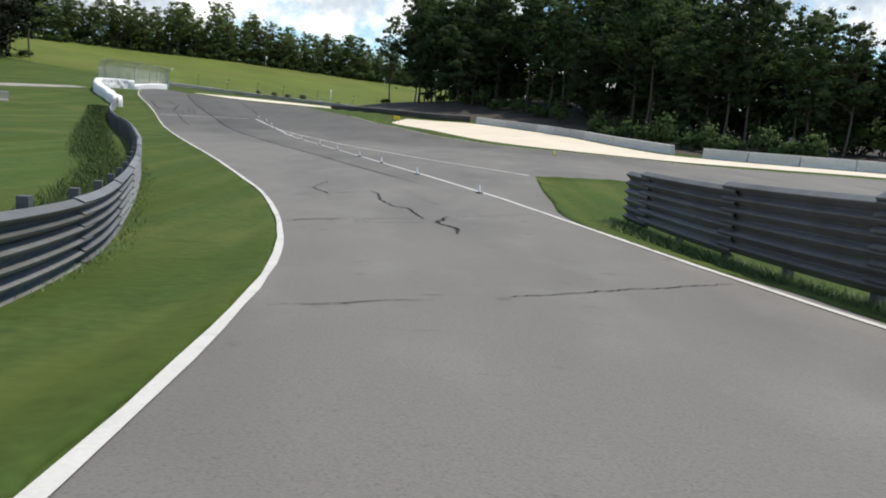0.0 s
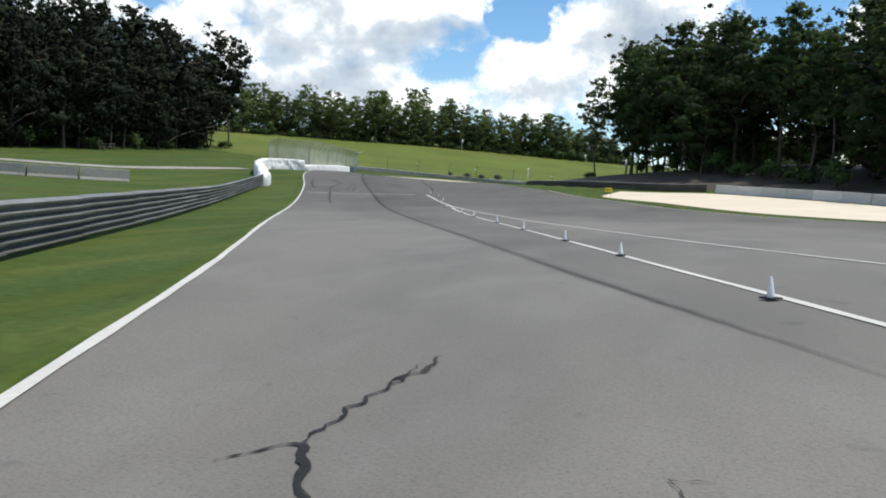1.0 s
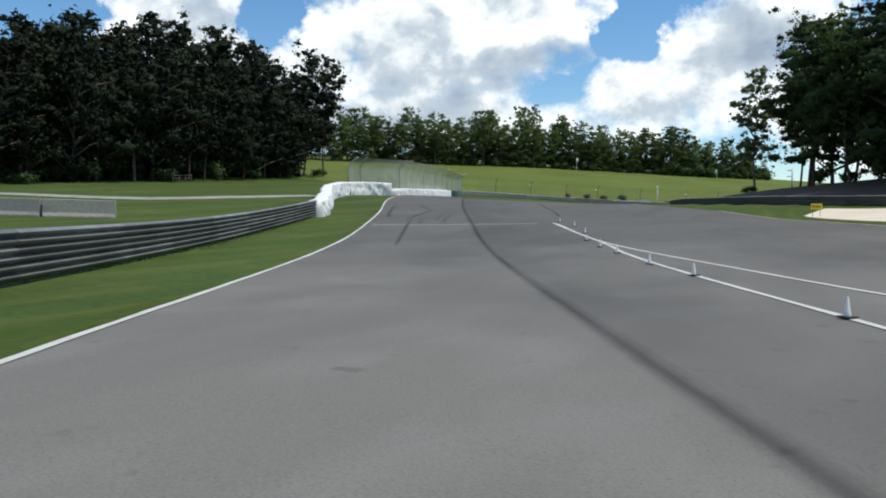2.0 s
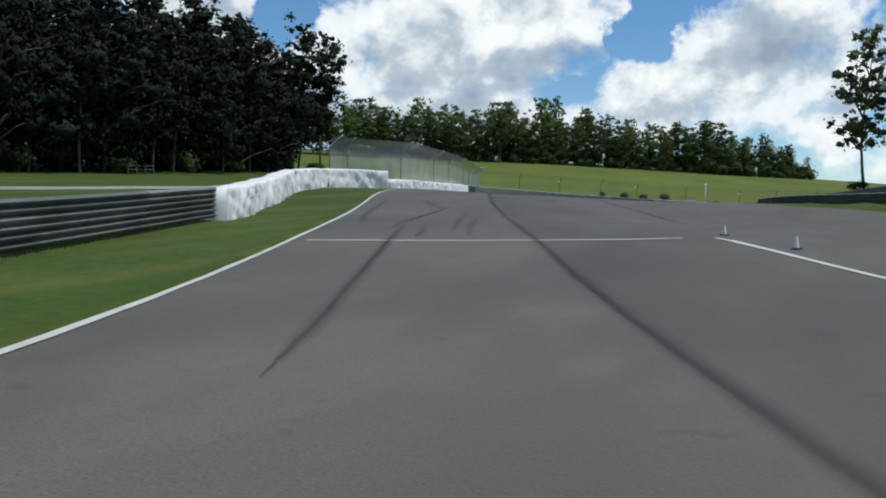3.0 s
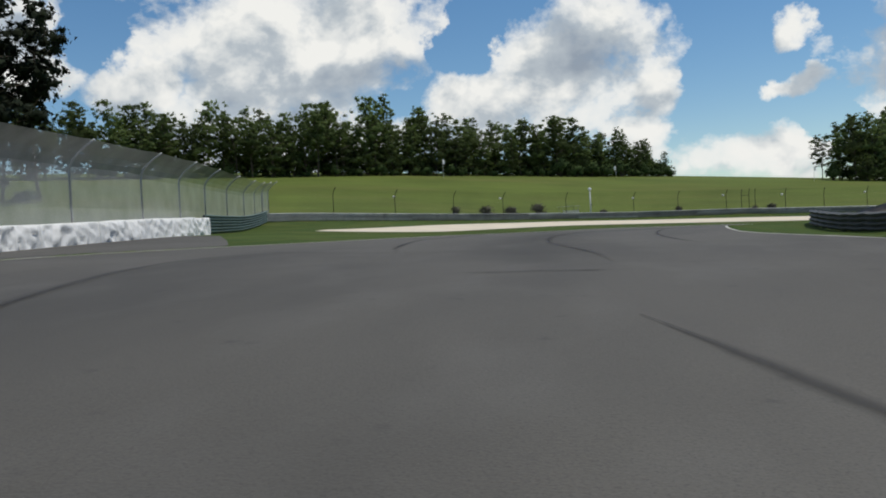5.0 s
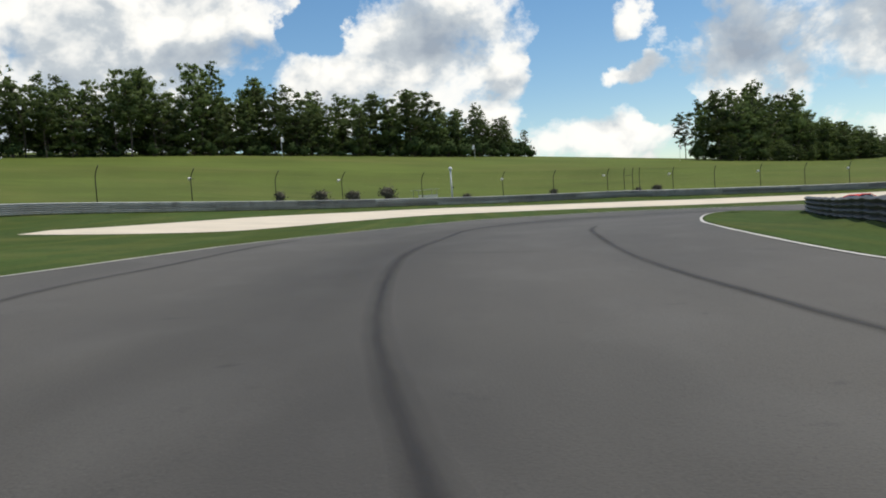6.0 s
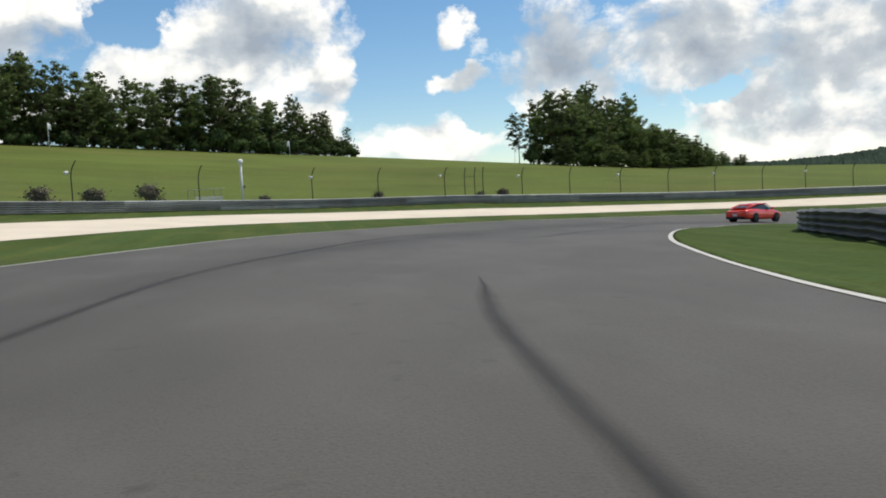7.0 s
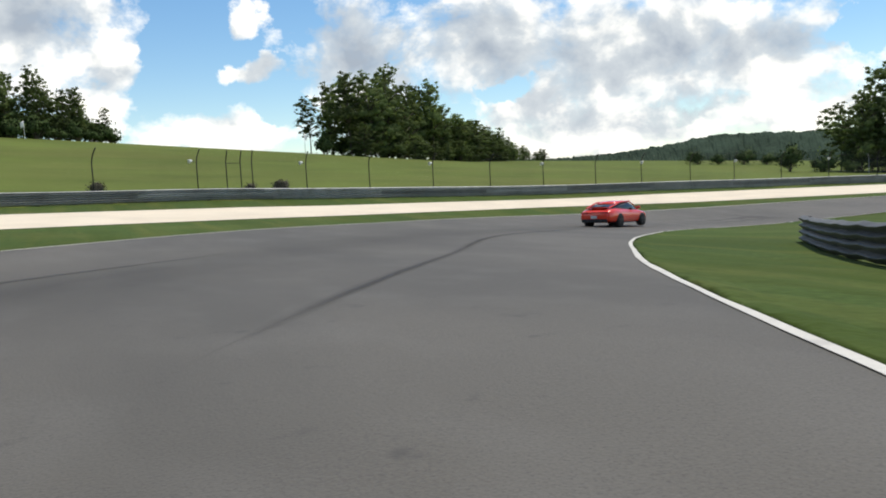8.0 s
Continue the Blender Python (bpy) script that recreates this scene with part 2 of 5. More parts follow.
def resurfaced(m, pale, dark, start, end):
    """The pit exit keeps its older, paler surface; the circuit beyond the cross line was laid later and darker."""
    nt = m.node_tree
    b = nt.nodes["Principled BSDF"]
    src = b.inputs["Base Color"].links[0].from_socket
    co, parts_xyz, n, add, span, shade_by, mul = (nt.nodes.new("ShaderNode" + k) for k in ("TexCoord", "SeparateXYZ", "TexNoise", "Math", "MapRange", "MapRange", "VectorMath"))
    n.inputs["Scale"].default_value, n.inputs["Detail"].default_value = 0.12, 4
    span.inputs["From Min"].default_value, span.inputs["From Max"].default_value, span.inputs["To Min"].default_value, span.inputs["To Max"].default_value = 0.3, 0.7, -12, 12
    shade_by.interpolation_type = "SMOOTHSTEP"
    for key, value in zip(("From Min", "From Max", "To Min", "To Max"), (start, end, pale, dark)):
        shade_by.inputs[key].default_value = value
    add.operation, mul.operation = "ADD", "SCALE"
    nt.links.new(co.outputs["Object"], parts_xyz.inputs[0])
    nt.links.new(co.outputs["Object"], n.inputs["Vector"])
    nt.links.new(n.outputs[0], span.inputs["Value"])
    nt.links.new(parts_xyz.outputs[1], add.inputs[0])
    nt.links.new(span.outputs[0], add.inputs[1])
    nt.links.new(add.outputs[0], shade_by.inputs["Value"])
    nt.links.new(src, mul.inputs[0])
    nt.links.new(shade_by.outputs[0], mul.inputs["Scale"])
    nt.links.new(mul.outputs[0], b.inputs["Base Color"])


resurfaced(M_ASPHALT, 1.46, 0.82, 34.0, 74.0)
M_GRAVEL = material("gravel", (0.66, 0.58, 0.46), 0.95, scale=0.4, fine=18, spread=0.12, bump=0.8)
M_PAINT = layered(material("line_paint", (0.54, 0.525, 0.48), 0.7, scale=1.5, fine=30, spread=0.1), (0.30, 0.29, 0.28), 2.5, 0.58, 0.75, 0.6)
M_STEEL = shuffled(material("galvanised_steel", (0.165, 0.166, 0.160), 0.5, 0.25, scale=0.8, fine=9, spread=0.25), 0.3)
layered(M_STEEL, (0.13, 0.11, 0.09), 1.2, 0.55, 0.75, 0.55)
# Barriers facing away from the sun: their shade is put into this darker colour.
M_STEEL_SHADED = layered(shuffled(material("shaded_steel", (0.105, 0.103, 0.098), 0.55, 0.1, scale=0.8, fine=9, spread=0.25), 0.25), (0.05, 0.048, 0.045), 1.2, 0.5, 0.75, 0.6)
M_STEEL_GREEN = layered(material("painted_rail", (0.10, 0.155, 0.145), 0.55, 0.2, scale=0.8, fine=9, spread=0.2), (0.08, 0.09, 0.085), 1.0, 0.5, 0.7, 0.6)
M_STEEL_PALE = layered(shuffled(material("pale_steel", (0.38, 0.385, 0.38), 0.5, 0.2, scale=0.8, fine=9, spread=0.25), 0.3), (0.13, 0.12, 0.11), 1.2, 0.55, 0.75, 0.5)
M_POST = material("barrier_post", (0.10, 0.10, 0.10), 0.7, 0.3, scale=1, fine=10)
M_WHITE = layered(material("white_sheet", (0.80, 0.80, 0.79), 0.55, scale=0.7, fine=4, spread=0.06), (0.5, 0.49, 0.46), 1.1, 0.56, 0.8, 0.5)
M_CONCRETE = layered(shuffled(material("concrete", (0.50, 0.49, 0.46), 0.9, scale=0.8, fine=15, spread=0.15, bump=0.3), 0.15), (0.22, 0.21, 0.20), 0.8, 0.52, 0.75, 0.6)
M_CONCRETE_OLD = layered(shuffled(material("old_concrete", (0.29, 0.275, 0.24), 0.9, scale=0.8, fine=15, spread=0.2, bump=0.3), 0.2), (0.10, 0.10, 0.095), 0.9, 0.48, 0.7, 0.7)
M_BARK = shuffled(material("bark", (0.095, 0.074, 0.058), 0.95, scale=1.0, fine=8, spread=0.4), 0.35)
# Same foliage in three tones, with shade, sunlight and haze put into the colour.
M_LEAF_SHADED = shuffled(shuffled(material("leaves", (0.011, 0.018, 0.007), 0.8, scale=0.35, fine=2.5, spread=0.35), 0.28, True), 0.35)
M_LEAF_SHADED.node_tree.nodes["Principled BSDF"].inputs["Specular IOR Level"].default_value = 0.2
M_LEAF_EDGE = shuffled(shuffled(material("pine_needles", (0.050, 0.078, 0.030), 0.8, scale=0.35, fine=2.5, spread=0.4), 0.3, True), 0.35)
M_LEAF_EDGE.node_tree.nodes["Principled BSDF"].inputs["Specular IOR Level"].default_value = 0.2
# Full sun and distance haze are painted into this paler leaf colour.
M_LEAF_SUNLIT = shuffled(shuffled(material("sunlit_ridge_leaves", (0.112, 0.150, 0.056), 0.8, scale=0.35, fine=2.5, spread=0.35), 0.28, True), 0.4)
M_LEAF_SUNLIT.node_tree.nodes["Principled BSDF"].inputs["Specular IOR Level"].default_value = 0.2
M_LEAF_PALE = shuffled(material("pale_leaves", (0.10, 0.13, 0.05), 0.55, scale=0.35, fine=2.5, spread=0.35), 0.45, True)


def leafy(m, amount, tint):
    """Thin leaves glow a little where the sun stands behind them."""
    nt = m.node_tree
    b, out = nt.nodes["Principled BSDF"], nt.nodes["Material Output"]
    src = b.inputs["Base Color"].links[0].from_socket
    glow, mix, mul = nt.nodes.new("ShaderNodeBsdfTranslucent"), nt.nodes.new("ShaderNodeMixShader"), nt.nodes.new("ShaderNodeVectorMath")
    mul.operation, mul.inputs[1].default_value, mix.inputs[0].default_value = "MULTIPLY", tint, amount
    nt.links.new(src, mul.inputs[0])
    nt.links.new(mul.outputs[0], glow.inputs["Color"])
    nt.links.new(b.outputs[0], mix.inputs[1])
    nt.links.new(glow.outputs[0], mix.inputs[2])
    nt.links.new(mix.outputs[0], out.inputs["Surface"])


for m in (M_LEAF_EDGE, M_LEAF_SUNLIT, M_LEAF_PALE):
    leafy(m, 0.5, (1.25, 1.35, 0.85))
M_SHRUB = shuffled(material("shrub_leaves", (0.050, 0.080, 0.024), 0.6, scale=0.5, fine=3, spread=0.35), 0.45, True)
M_SHRUB.node_tree.nodes["Principled BSDF"].inputs["Specular IOR Level"].default_value = 0.15
M_SHRUB.node_tree.nodes["Principled BSDF"].inputs["Roughness"].default_value = 0.85
M_DRY = shuffled(material("dry_twigs", (0.10, 0.09, 0.055), 0.8, scale=0.5, fine=3, spread=0.3), 0.4, True)
M_BLADE = shuffled(material("grass_blades", (0.075, 0.125, 0.028), 0.7, scale=0.5, fine=3, spread=0.3), 0.4, True)
M_FLOOR = layered(material("forest_floor", (0.055, 0.042, 0.032), 0.95, scale=0.3, fine=6, spread=0.35, bump=0.6), (0.05, 0.07, 0.025), 0.5, 0.52, 0.7, 0.6)
# Distance haze is put into the pale, bluish base colour of the hills.
M_HILL = shuffled(material("hazed_far_woods", (0.042, 0.062, 0.046), 0.95, scale=0.02, fine=0.25, spread=0.35), 0.2)
M_HILL.node_tree.nodes["Principled BSDF"].inputs["Specular IOR Level"].default_value = 0.0
M_RUBBER = streaked("tyre_marks", (0.024, 0.023, 0.024), 0.3, 0.9)
M_RUBBER_FAINT = streaked("faint_tyre_marks", (0.03, 0.03, 0.032), 0.05, 0.4)
M_NEWER = streaked("darker_asphalt", (0.05, 0.049, 0.05), 0.06, 0.2, False, 0.05)
M_TAR = veiled("crack_sealer", (0.024, 0.024, 0.025), 0.5, 1.0, 3.0, 4, 0.3, 0.5, rough=0.85)
M_TAR.node_tree.nodes["Principled BSDF"].inputs["Specular IOR Level"].default_value = 0.15
M_MESH = veiled("wire_mesh", (0.55, 0.555, 0.55), 0.40, 0.50, 0.6, 3, 0.3, 0.7, rough=0.5)
M_MESH_THIN = veiled("thin_wire_mesh", (0.07, 0.075, 0.07), 0.04, 0.14, 0.25, 3, 0.3, 0.7, rough=0.6)
M_TUBE = material("fence_tube", (0.36, 0.37, 0.38), 0.45, 0.6, scale=2, fine=15, spread=0.2)
M_TUBE_DARK = material("dark_fence_tube", (0.035, 0.033, 0.03), 0.7, 0.1, scale=2, fine=15, spread=0.3)
M_LAMP = material("white_plastic", (0.80, 0.80, 0.80), 0.4, scale=2, fine=15, spread=0.05)
M_CONE = material("cone_white", (0.75, 0.76, 0.75), 0.6, scale=3, fine=20, spread=0.12)
M_BLACK = material("black_rubber", (0.02, 0.02, 0.02), 0.75, scale=3, fine=20, spread=0.2)
M_YELLOW = material("yellow_plastic", (0.80, 0.58, 0.02), 0.5, scale=3, fine=20, spread=0.08)
M_RED = material("red_lacquer", (0.80, 0.045, 0.018), 0.22, scale=1, fine=4, spread=0.04)
M_RED.node_tree.nodes["Principled BSDF"].inputs["Coat Weight"].default_value = 0.8
M_GLASS = material("dark_glass", (0.015, 0.018, 0.02), 0.06, scale=1, fine=4, spread=0.1)
M_TYRE = material("tyre", (0.018, 0.018, 0.018), 0.85, scale=4, fine=30, spread=0.2)
M_RIM = material("dark_alloy", (0.06, 0.06, 0.065), 0.35, 0.8, scale=4, fine=30, spread=0.2)
M_TAIL = material("red_lens", (0.5, 0.01, 0.01), 0.15, scale=4, fine=30, spread=0.1)
M_PALE = material("pale_board", (0.62, 0.63, 0.62), 0.6, scale=2, fine=15, spread=0.12)

# ======== the lie of the land ========
SPOTS_TRACK = np.array([
    (0, 0, 0.04), (-0.6, 9.24, -0.57), (-2.34, 18.33, -0.69), (-4.95, 27.25, -0.49), (-15.4, 54.78, 0.03), (-19, 64.15, 0.43), (-21.95, 73.9, 1.15), (-26.9, 103.42, 3.04), (-26.39, 122.08, 3.27), (-22.17, 139.26, 3.46), (-18.65, 147.06, 3.39), (-18.4, 156.65, 3.32), (-7.6, 170.23, 2.97), (-0.8, 175.9, 2.57), (6.8, 180.4, 2.09), (15, 183.5, 1.68), (2.92, 26.84, -0.14), (-16.77, 71.57, 1.04), (-5.27, 88, 1.52),
])
SPOTS_BESIDE = np.array([
    (-28.97, 71.8, 1.31), (-37.6, 98.8, 3.46), (-42.8, 125.4, 4.39), (-53.9, 159.8, 6.13), (-27.1, 193.1, 5.25), (-22, 287.6, 15.50), (-59.7, 269.3, 17.09), (17.2, 270.9, 10.99), (-10.8, 198.6, 4.69), (5.7, 199.5, 4.01), (25.3, 200.7, 3.46), (-47.7, 152.5, 5.06), (-8.8, 132.5, 5.04), (12, 110, 5.98), (-90, 110, 6.03),
])
SPOTS_FAR = np.array([
    (-12.7, 108.5, 3.07), (-18, 124, 3.40), (-16, 138, 3.47), (-11, 150, 3.55), (-3, 160.5, 2.81), (-90, 60, 2.94), (-40, 30, 0.96), (60, 40, 0.00), (0, -60, 2.99), (110, 190, 1.50), (90, 260, 4.50), (-120, 230, 18.5), (-131, 257, 22.0),
])


def spline_surface(spots, slack=20.0):
    """A thin plate laid over spot heights; returns the height at any place."""
    p, n = spots[:, :2], len(spots)

    def bend(d2):
        return np.where(d2 > 0, d2 * np.log(d2 + 1e-9) * 0.5, 0)

    a = np.zeros((n + 3, n + 3))
    a[:n, :n] = bend(((p[:, None] - p[None]) ** 2).sum(-1)) + np.eye(n) * slack
    a[:n, n], a[:n, n + 1:] = 1, p
    a[n:, :n] = a[:n, n:].T
    w = np.linalg.solve(a, np.r_[spots[:, 2], 0, 0, 0])

    def height(x, y):
        x, y = np.asarray(x, float), np.asarray(y, float)
        d2 = (x[..., None] - p[:, 0]) ** 2 + (y[..., None] - p[:, 1]) ** 2
        return bend(d2) @ w[:n] + w[n] + w[n + 1] * x + w[n + 2] * y

    return height


INNER_RAIL = [(2.7, 89.1), (-2.2, 94.1), (-6.5, 99.7), (-10.4, 105.4), (-13.8, 111.5), (-16.3, 117.9), (-17.4, 124.7), (-16.8, 131.4), (-14.9, 138.1), (-12.9, 144.7), (-10.1, 151), (-6.2, 156.8), (-1.5, 161.9)]
DIP = (0, 0.06, 0.18, 0.28, 0.35, 0.42, 0.46, 0.47, 0.46, 0.43, 0.38, 0.25, 0.1)
DIP_LINE = np.array([[np.interp(k / 5, range(13), col) for col in zip(*INNER_RAIL)] + [np.interp(k / 5, range(13), DIP)] for k in range(61)])
land = spline_surface(np.concatenate([SPOTS_TRACK, SPOTS_BESIDE, SPOTS_FAR]))


def ground_z(x, y):
    """The land near the track, easing to a level plain far away."""
    x, y = np.asarray(x, float), np.asarray(y, float)
    k = np.clip((np.hypot(x + 15, y - 120) - 215) / 200, 0, 1)
    k = k * k * (3 - 2 * k)
    z = land(x, y) * (1 - k) + 3.0 * k
    # a long swell under the skyline of the hill
    a, b = np.clip((x - 40) / 110, 0, 1), np.clip((y - 215) / 60, 0, 1)
    z = z + 3.0 * a * a * (3 - 2 * a) * b * b * (3 - 2 * b)
    # the hollow along the barrier inside the bend
    near = np.clip(1 - ((x + 8) ** 2 + (y - 125) ** 2) / 3000, 0, 1) > 0
    if near.any():
        d2 = (x[near][:, None] - DIP_LINE[:, 0]) ** 2 + (y[near][:, None] - DIP_LINE[:, 1]) ** 2 if x.ndim else (x - DIP_LINE[:, 0]) ** 2 + (y - DIP_LINE[:, 1]) ** 2
        i = d2.argmin(-1)
        sag = DIP_LINE[i, 2] * np.exp(-d2.min(-1) / 4.6)
        if x.ndim:
            z[near] -= sag
        else:
            z = z - sag
    return z


def gz(x, y):
    return float(ground_z(x, y))


# ======== curves and meshes ========
def smooth(points, step=1.0):
    """A Catmull-Rom curve through plan points, resampled at even steps."""
    p = np.array(points, float)
    p = np.vstack([2 * p[0] - p[1], p, 2 * p[-1] - p[-2]])
    out = []
    for a, b, c, d in zip(p, p[1:], p[2:], p[3:]):
        for t in np.arange(0, 1, 0.05):
            out.append(0.5 * (2 * b + (c - a) * t + (2 * a - 5 * b + 4 * c - d) * t * t + (3 * b - a - 3 * c + d) * t ** 3))
    out = np.array(out + [p[-2]])
    s = np.r_[0, np.cumsum(np.linalg.norm(np.diff(out, axis=0), axis=1))]
    n = max(2, int(round(s[-1] / step)) + 1)
    at = np.linspace(0, s[-1], n)
    return np.stack([np.interp(at, s, out[:, 0]), np.interp(at, s, out[:, 1])], 1)


def sides(curve):
    """Unit normals to the left of a curve."""
    d = np.gradient(curve, axis=0)
    d /= np.linalg.norm(d, axis=1)[:, None]
    return np.stack([-d[:, 1], d[:, 0]], 1)


def mesh_object(name, verts, faces, mat, parent=None, shade=False, label=""):
    me = bpy.data.meshes.new(name)
    me.from_pydata([tuple(map(float, v)) for v in verts], [], faces)
    me.materials.append(mat)
    if shade:
        me.shade_smooth()
    me.update()
    ob = new(name, me)
    ob.parent = parent
    if label:
        ob["label"] = label
    return ob


def part(name, bm, mat, parent, label="", shade=False):
    me = bpy.data.meshes.new(name)
    bmesh.ops.recalc_face_normals(bm, faces=bm.faces[:])
    bm.to_mesh(me)
    bm.free()
    me.materials.append(mat)
    if shade:
        me.shade_smooth()
    ob = new(name, me)
    ob.parent = parent
    if label:
        ob["label"] = label
    return ob


def box(bm, centre, size, turn=None, bevel=0.0):
    made = bmesh.ops.create_cube(bm, size=1.0)["verts"]
    m = Matrix.Translation(centre) @ (turn or Matrix()) @ Matrix.Diagonal((*size, 1))
    bmesh.ops.transform(bm, matrix=m, verts=made)
    if bevel:
        edges = list({e for v in made for e in v.link_edges})
        bmesh.ops.bevel(bm, geom=edges, offset=bevel, segments=2, affect="EDGES", profile=0.5)
    return made


def rod(bm, points, radii, n=8):
    """A tube through points, capped at both ends."""
    rings = []
    pts = [Vector(p) for p in points]
    for i, p in enumerate(pts):
        d = (pts[min(i + 1, len(pts) - 1)] - pts[max(i - 1, 0)]).normalized()
        u = d.cross(Vector((0.31, 0.93, 0.2)))
        u.normalize()
        w = d.cross(u)
        r = radii[i] if isinstance(radii, (list, tuple)) else radii
        rings.append([bm.verts.new(p + r * (math.cos(2 * math.pi * k / n) * u + math.sin(2 * math.pi * k / n) * w)) for k in range(n)])
    for a, b in zip(rings, rings[1:]):
        for k in range(n):
            bm.faces.new((a[k], a[(k + 1) % n], b[(k + 1) % n], b[k]))
    bm.faces.new(rings[0][::-1])
    bm.faces.new(rings[-1])


def lathe(bm, profile, n=20, at=(0, 0, 0)):
    """A profile of (radius, height) turned about z."""
    rings = [[bm.verts.new((at[0] + r * math.cos(2 * math.pi * k / n), at[1] + r * math.sin(2 * math.pi * k / n), at[2] + z)) for k in range(n)] for r, z in profile]
    for a, b in zip(rings, rings[1:]):
        for k in range(n):
            bm.faces.new((a[k], a[(k + 1) % n], b[(k + 1) % n], b[k]))
    bm.faces.new(rings[0][::-1])
    bm.faces.new(rings[-1])


def inside_of(o, pts):
    hit = np.zeros(len(pts), bool)
    for (x1, y1), (x2, y2) in zip(o, np.roll(o, -1, 0)):
        cut = (y1 > pts[:, 1]) != (y2 > pts[:, 1])
        with np.errstate(divide="ignore", invalid="ignore"):
            hit ^= cut & (pts[:, 0] < (x2 - x1) * (pts[:, 1] - y1) / (y2 - y1) + x1)
    return hit


def area(name, outline, lift, mat, cell=1.5):
    """A sheet over the land inside a plan outline."""
    o = np.array(outline, float)
    lo, hi = o.min(0), o.max(0)
    ax, ay = np.meshgrid(np.arange(lo[0], hi[0], cell), np.arange(lo[1], hi[1], cell))
    pts = np.stack([ax.ravel(), ay.ravel()], 1)
    pts = pts[inside_of(o, pts)]
    v, _, f, *_ = delaunay_2d_cdt([Vector(p) for p in o] + [Vector(p) for p in pts], [], [list(range(len(o)))], 1, 1e-4)
    vv = np.array([tuple(p) for p in v])
    return mesh_object(name, np.c_[vv, ground_z(vv[:, 0], vv[:, 1]) + lift], [tuple(q) for q in f], mat, shade=True)


def ribbon(name, curve, left, right, lift, mat, parent=None, wander=0.0, seed=0):
    """A flat band along a curve, from left to right of it; wander makes its edges uneven; its UV runs across and along."""
    n = sides(curve)
    r = np.random.default_rng(seed)
    j1, j2 = (r.uniform(-wander, wander, (len(curve), 1)) for _ in range(2))
    a, b = curve + n * (left + j1), curve - n * (right + j2)
    k, cols = len(curve), 2 + int(np.max(np.linalg.norm(a - b, axis=1)) / 0.6)
    grid = np.concatenate([a + (b - a) * u for u in np.linspace(0, 1, cols)])
    v = np.c_[grid, ground_z(grid[:, 0], grid[:, 1]) + lift]
    ob = mesh_object(name, v, [((c + 1) * k + i, (c + 1) * k + i + 1, c * k + i + 1, c * k + i) for c in range(cols - 1) for i in range(k - 1)], mat, parent, True)
    run = np.r_[0, np.cumsum(np.linalg.norm(np.diff(curve, axis=0), axis=1))]
    idx = np.array([l.vertex_index for l in ob.data.loops])
    uv = np.stack([(idx // k) / (cols - 1), run[idx % k]], 1).astype(np.float32)
    ob.data.uv_layers.new(name="across").data.foreach_set("uv", uv.ravel())
    return ob


def sweep(name, curve, profile, mat, parent=None, lift=0.0, shade=False):
    """A closed profile of (out, up) swept along a plan curve on the land."""
    n = sides(curve)
    z0 = ground_z(curve[:, 0], curve[:, 1]) + lift
    m, k = len(profile), len(curve)
    v = [(curve[i, 0] + n[i, 0] * o, curve[i, 1] + n[i, 1] * o, z0[i] + u) for i in range(k) for o, u in profile]
    f = [(i * m + j, i * m + (j + 1) % m, (i + 1) * m + (j + 1) % m, (i + 1) * m + j) for i in range(k - 1) for j in range(m)]
    f += [tuple(range(m))[::-1], tuple((k - 1) * m + j for j in range(m))]
    return mesh_object(name, v, f, mat, parent, shade)


# ======== plan of the track ========
LEFT_EDGE = smooth([(-0.08, -39.99), (-0.21, -35), (-0.35, -30.01), (-0.49, -25.02), (-0.63, -20.03), (-0.78, -15.04), (-0.94, -10.05), (-1.12, -5.06), (-1.34, -0.07), (-1.69, 4.91), (-2.27, 9.86), (-3.24, 14.72), (-4.59, 19.5), (-6.38, 24.15), (-8.24, 28.79), (-10.18, 33.39), (-12.15, 37.98), (-14.08, 42.59), (-15.97, 47.2), (-17.85, 51.83), (-19.72, 56.45), (-21.58, 61.08), (-23.44, 65.71), (-25.33, 70.33), (-27.27, 74.93), (-29.28, 79.51), (-31.35, 84.06), (-33.39, 88.61), (-35.25, 93.2), (-36.8, 97.87), (-37.63, 102.7), (-37.57, 107.61), (-36.71, 112.49), (-35.82, 117.41), (-35.04, 122.35), (-34.45, 127.32), (-34.03, 132.3), (-33.51, 137.25), (-32.62, 142.14), (-31.43, 146.97), (-29.98, 151.74), (-28.32, 156.44), (-26.36, 161.03), (-23.8, 165.31), (-20.54, 169.1), (-17.19, 172.81), (-13.63, 176.33), (-9.7, 179.45), (-5.5, 182.17), (-1.25, 184.8), (3.28, 186.97), (8.06, 188.48), (12.95, 189.53), (17.96, 189.7), (22.94, 189.16), (27.83, 188.14), (32.63, 186.74), (37.32, 185.02), (41.89, 183.02), (46.39, 180.84), (50.84, 178.59), (55.28, 176.31), (59.74, 174.05), (61.98, 172.95)])
RIGHT_NEAR = smooth([(5.4, -40), (5.0, -10), (4.25, 7.5), (3.85, 10.2), (2.7, 17), (2.75, 20), (2.85, 23.6), (3.1, 27.3)])
OTHER_NEAR = smooth([(3.1, 27.3), (6.2, 27), (12, 24.5), (22, 19), (42, 7), (70, -12), (95, -34)])
OTHER_FAR = smooth([(106, -18), (78, 6), (47, 25.5), (30, 34.5), (20.6, 38.8), (14.3, 41.8), (10.1, 48.2), (4.2, 56), (0.9, 62.8), (-1.8, 69.3), (-5, 80.5), (-8, 88.2), (-11, 94.5)])
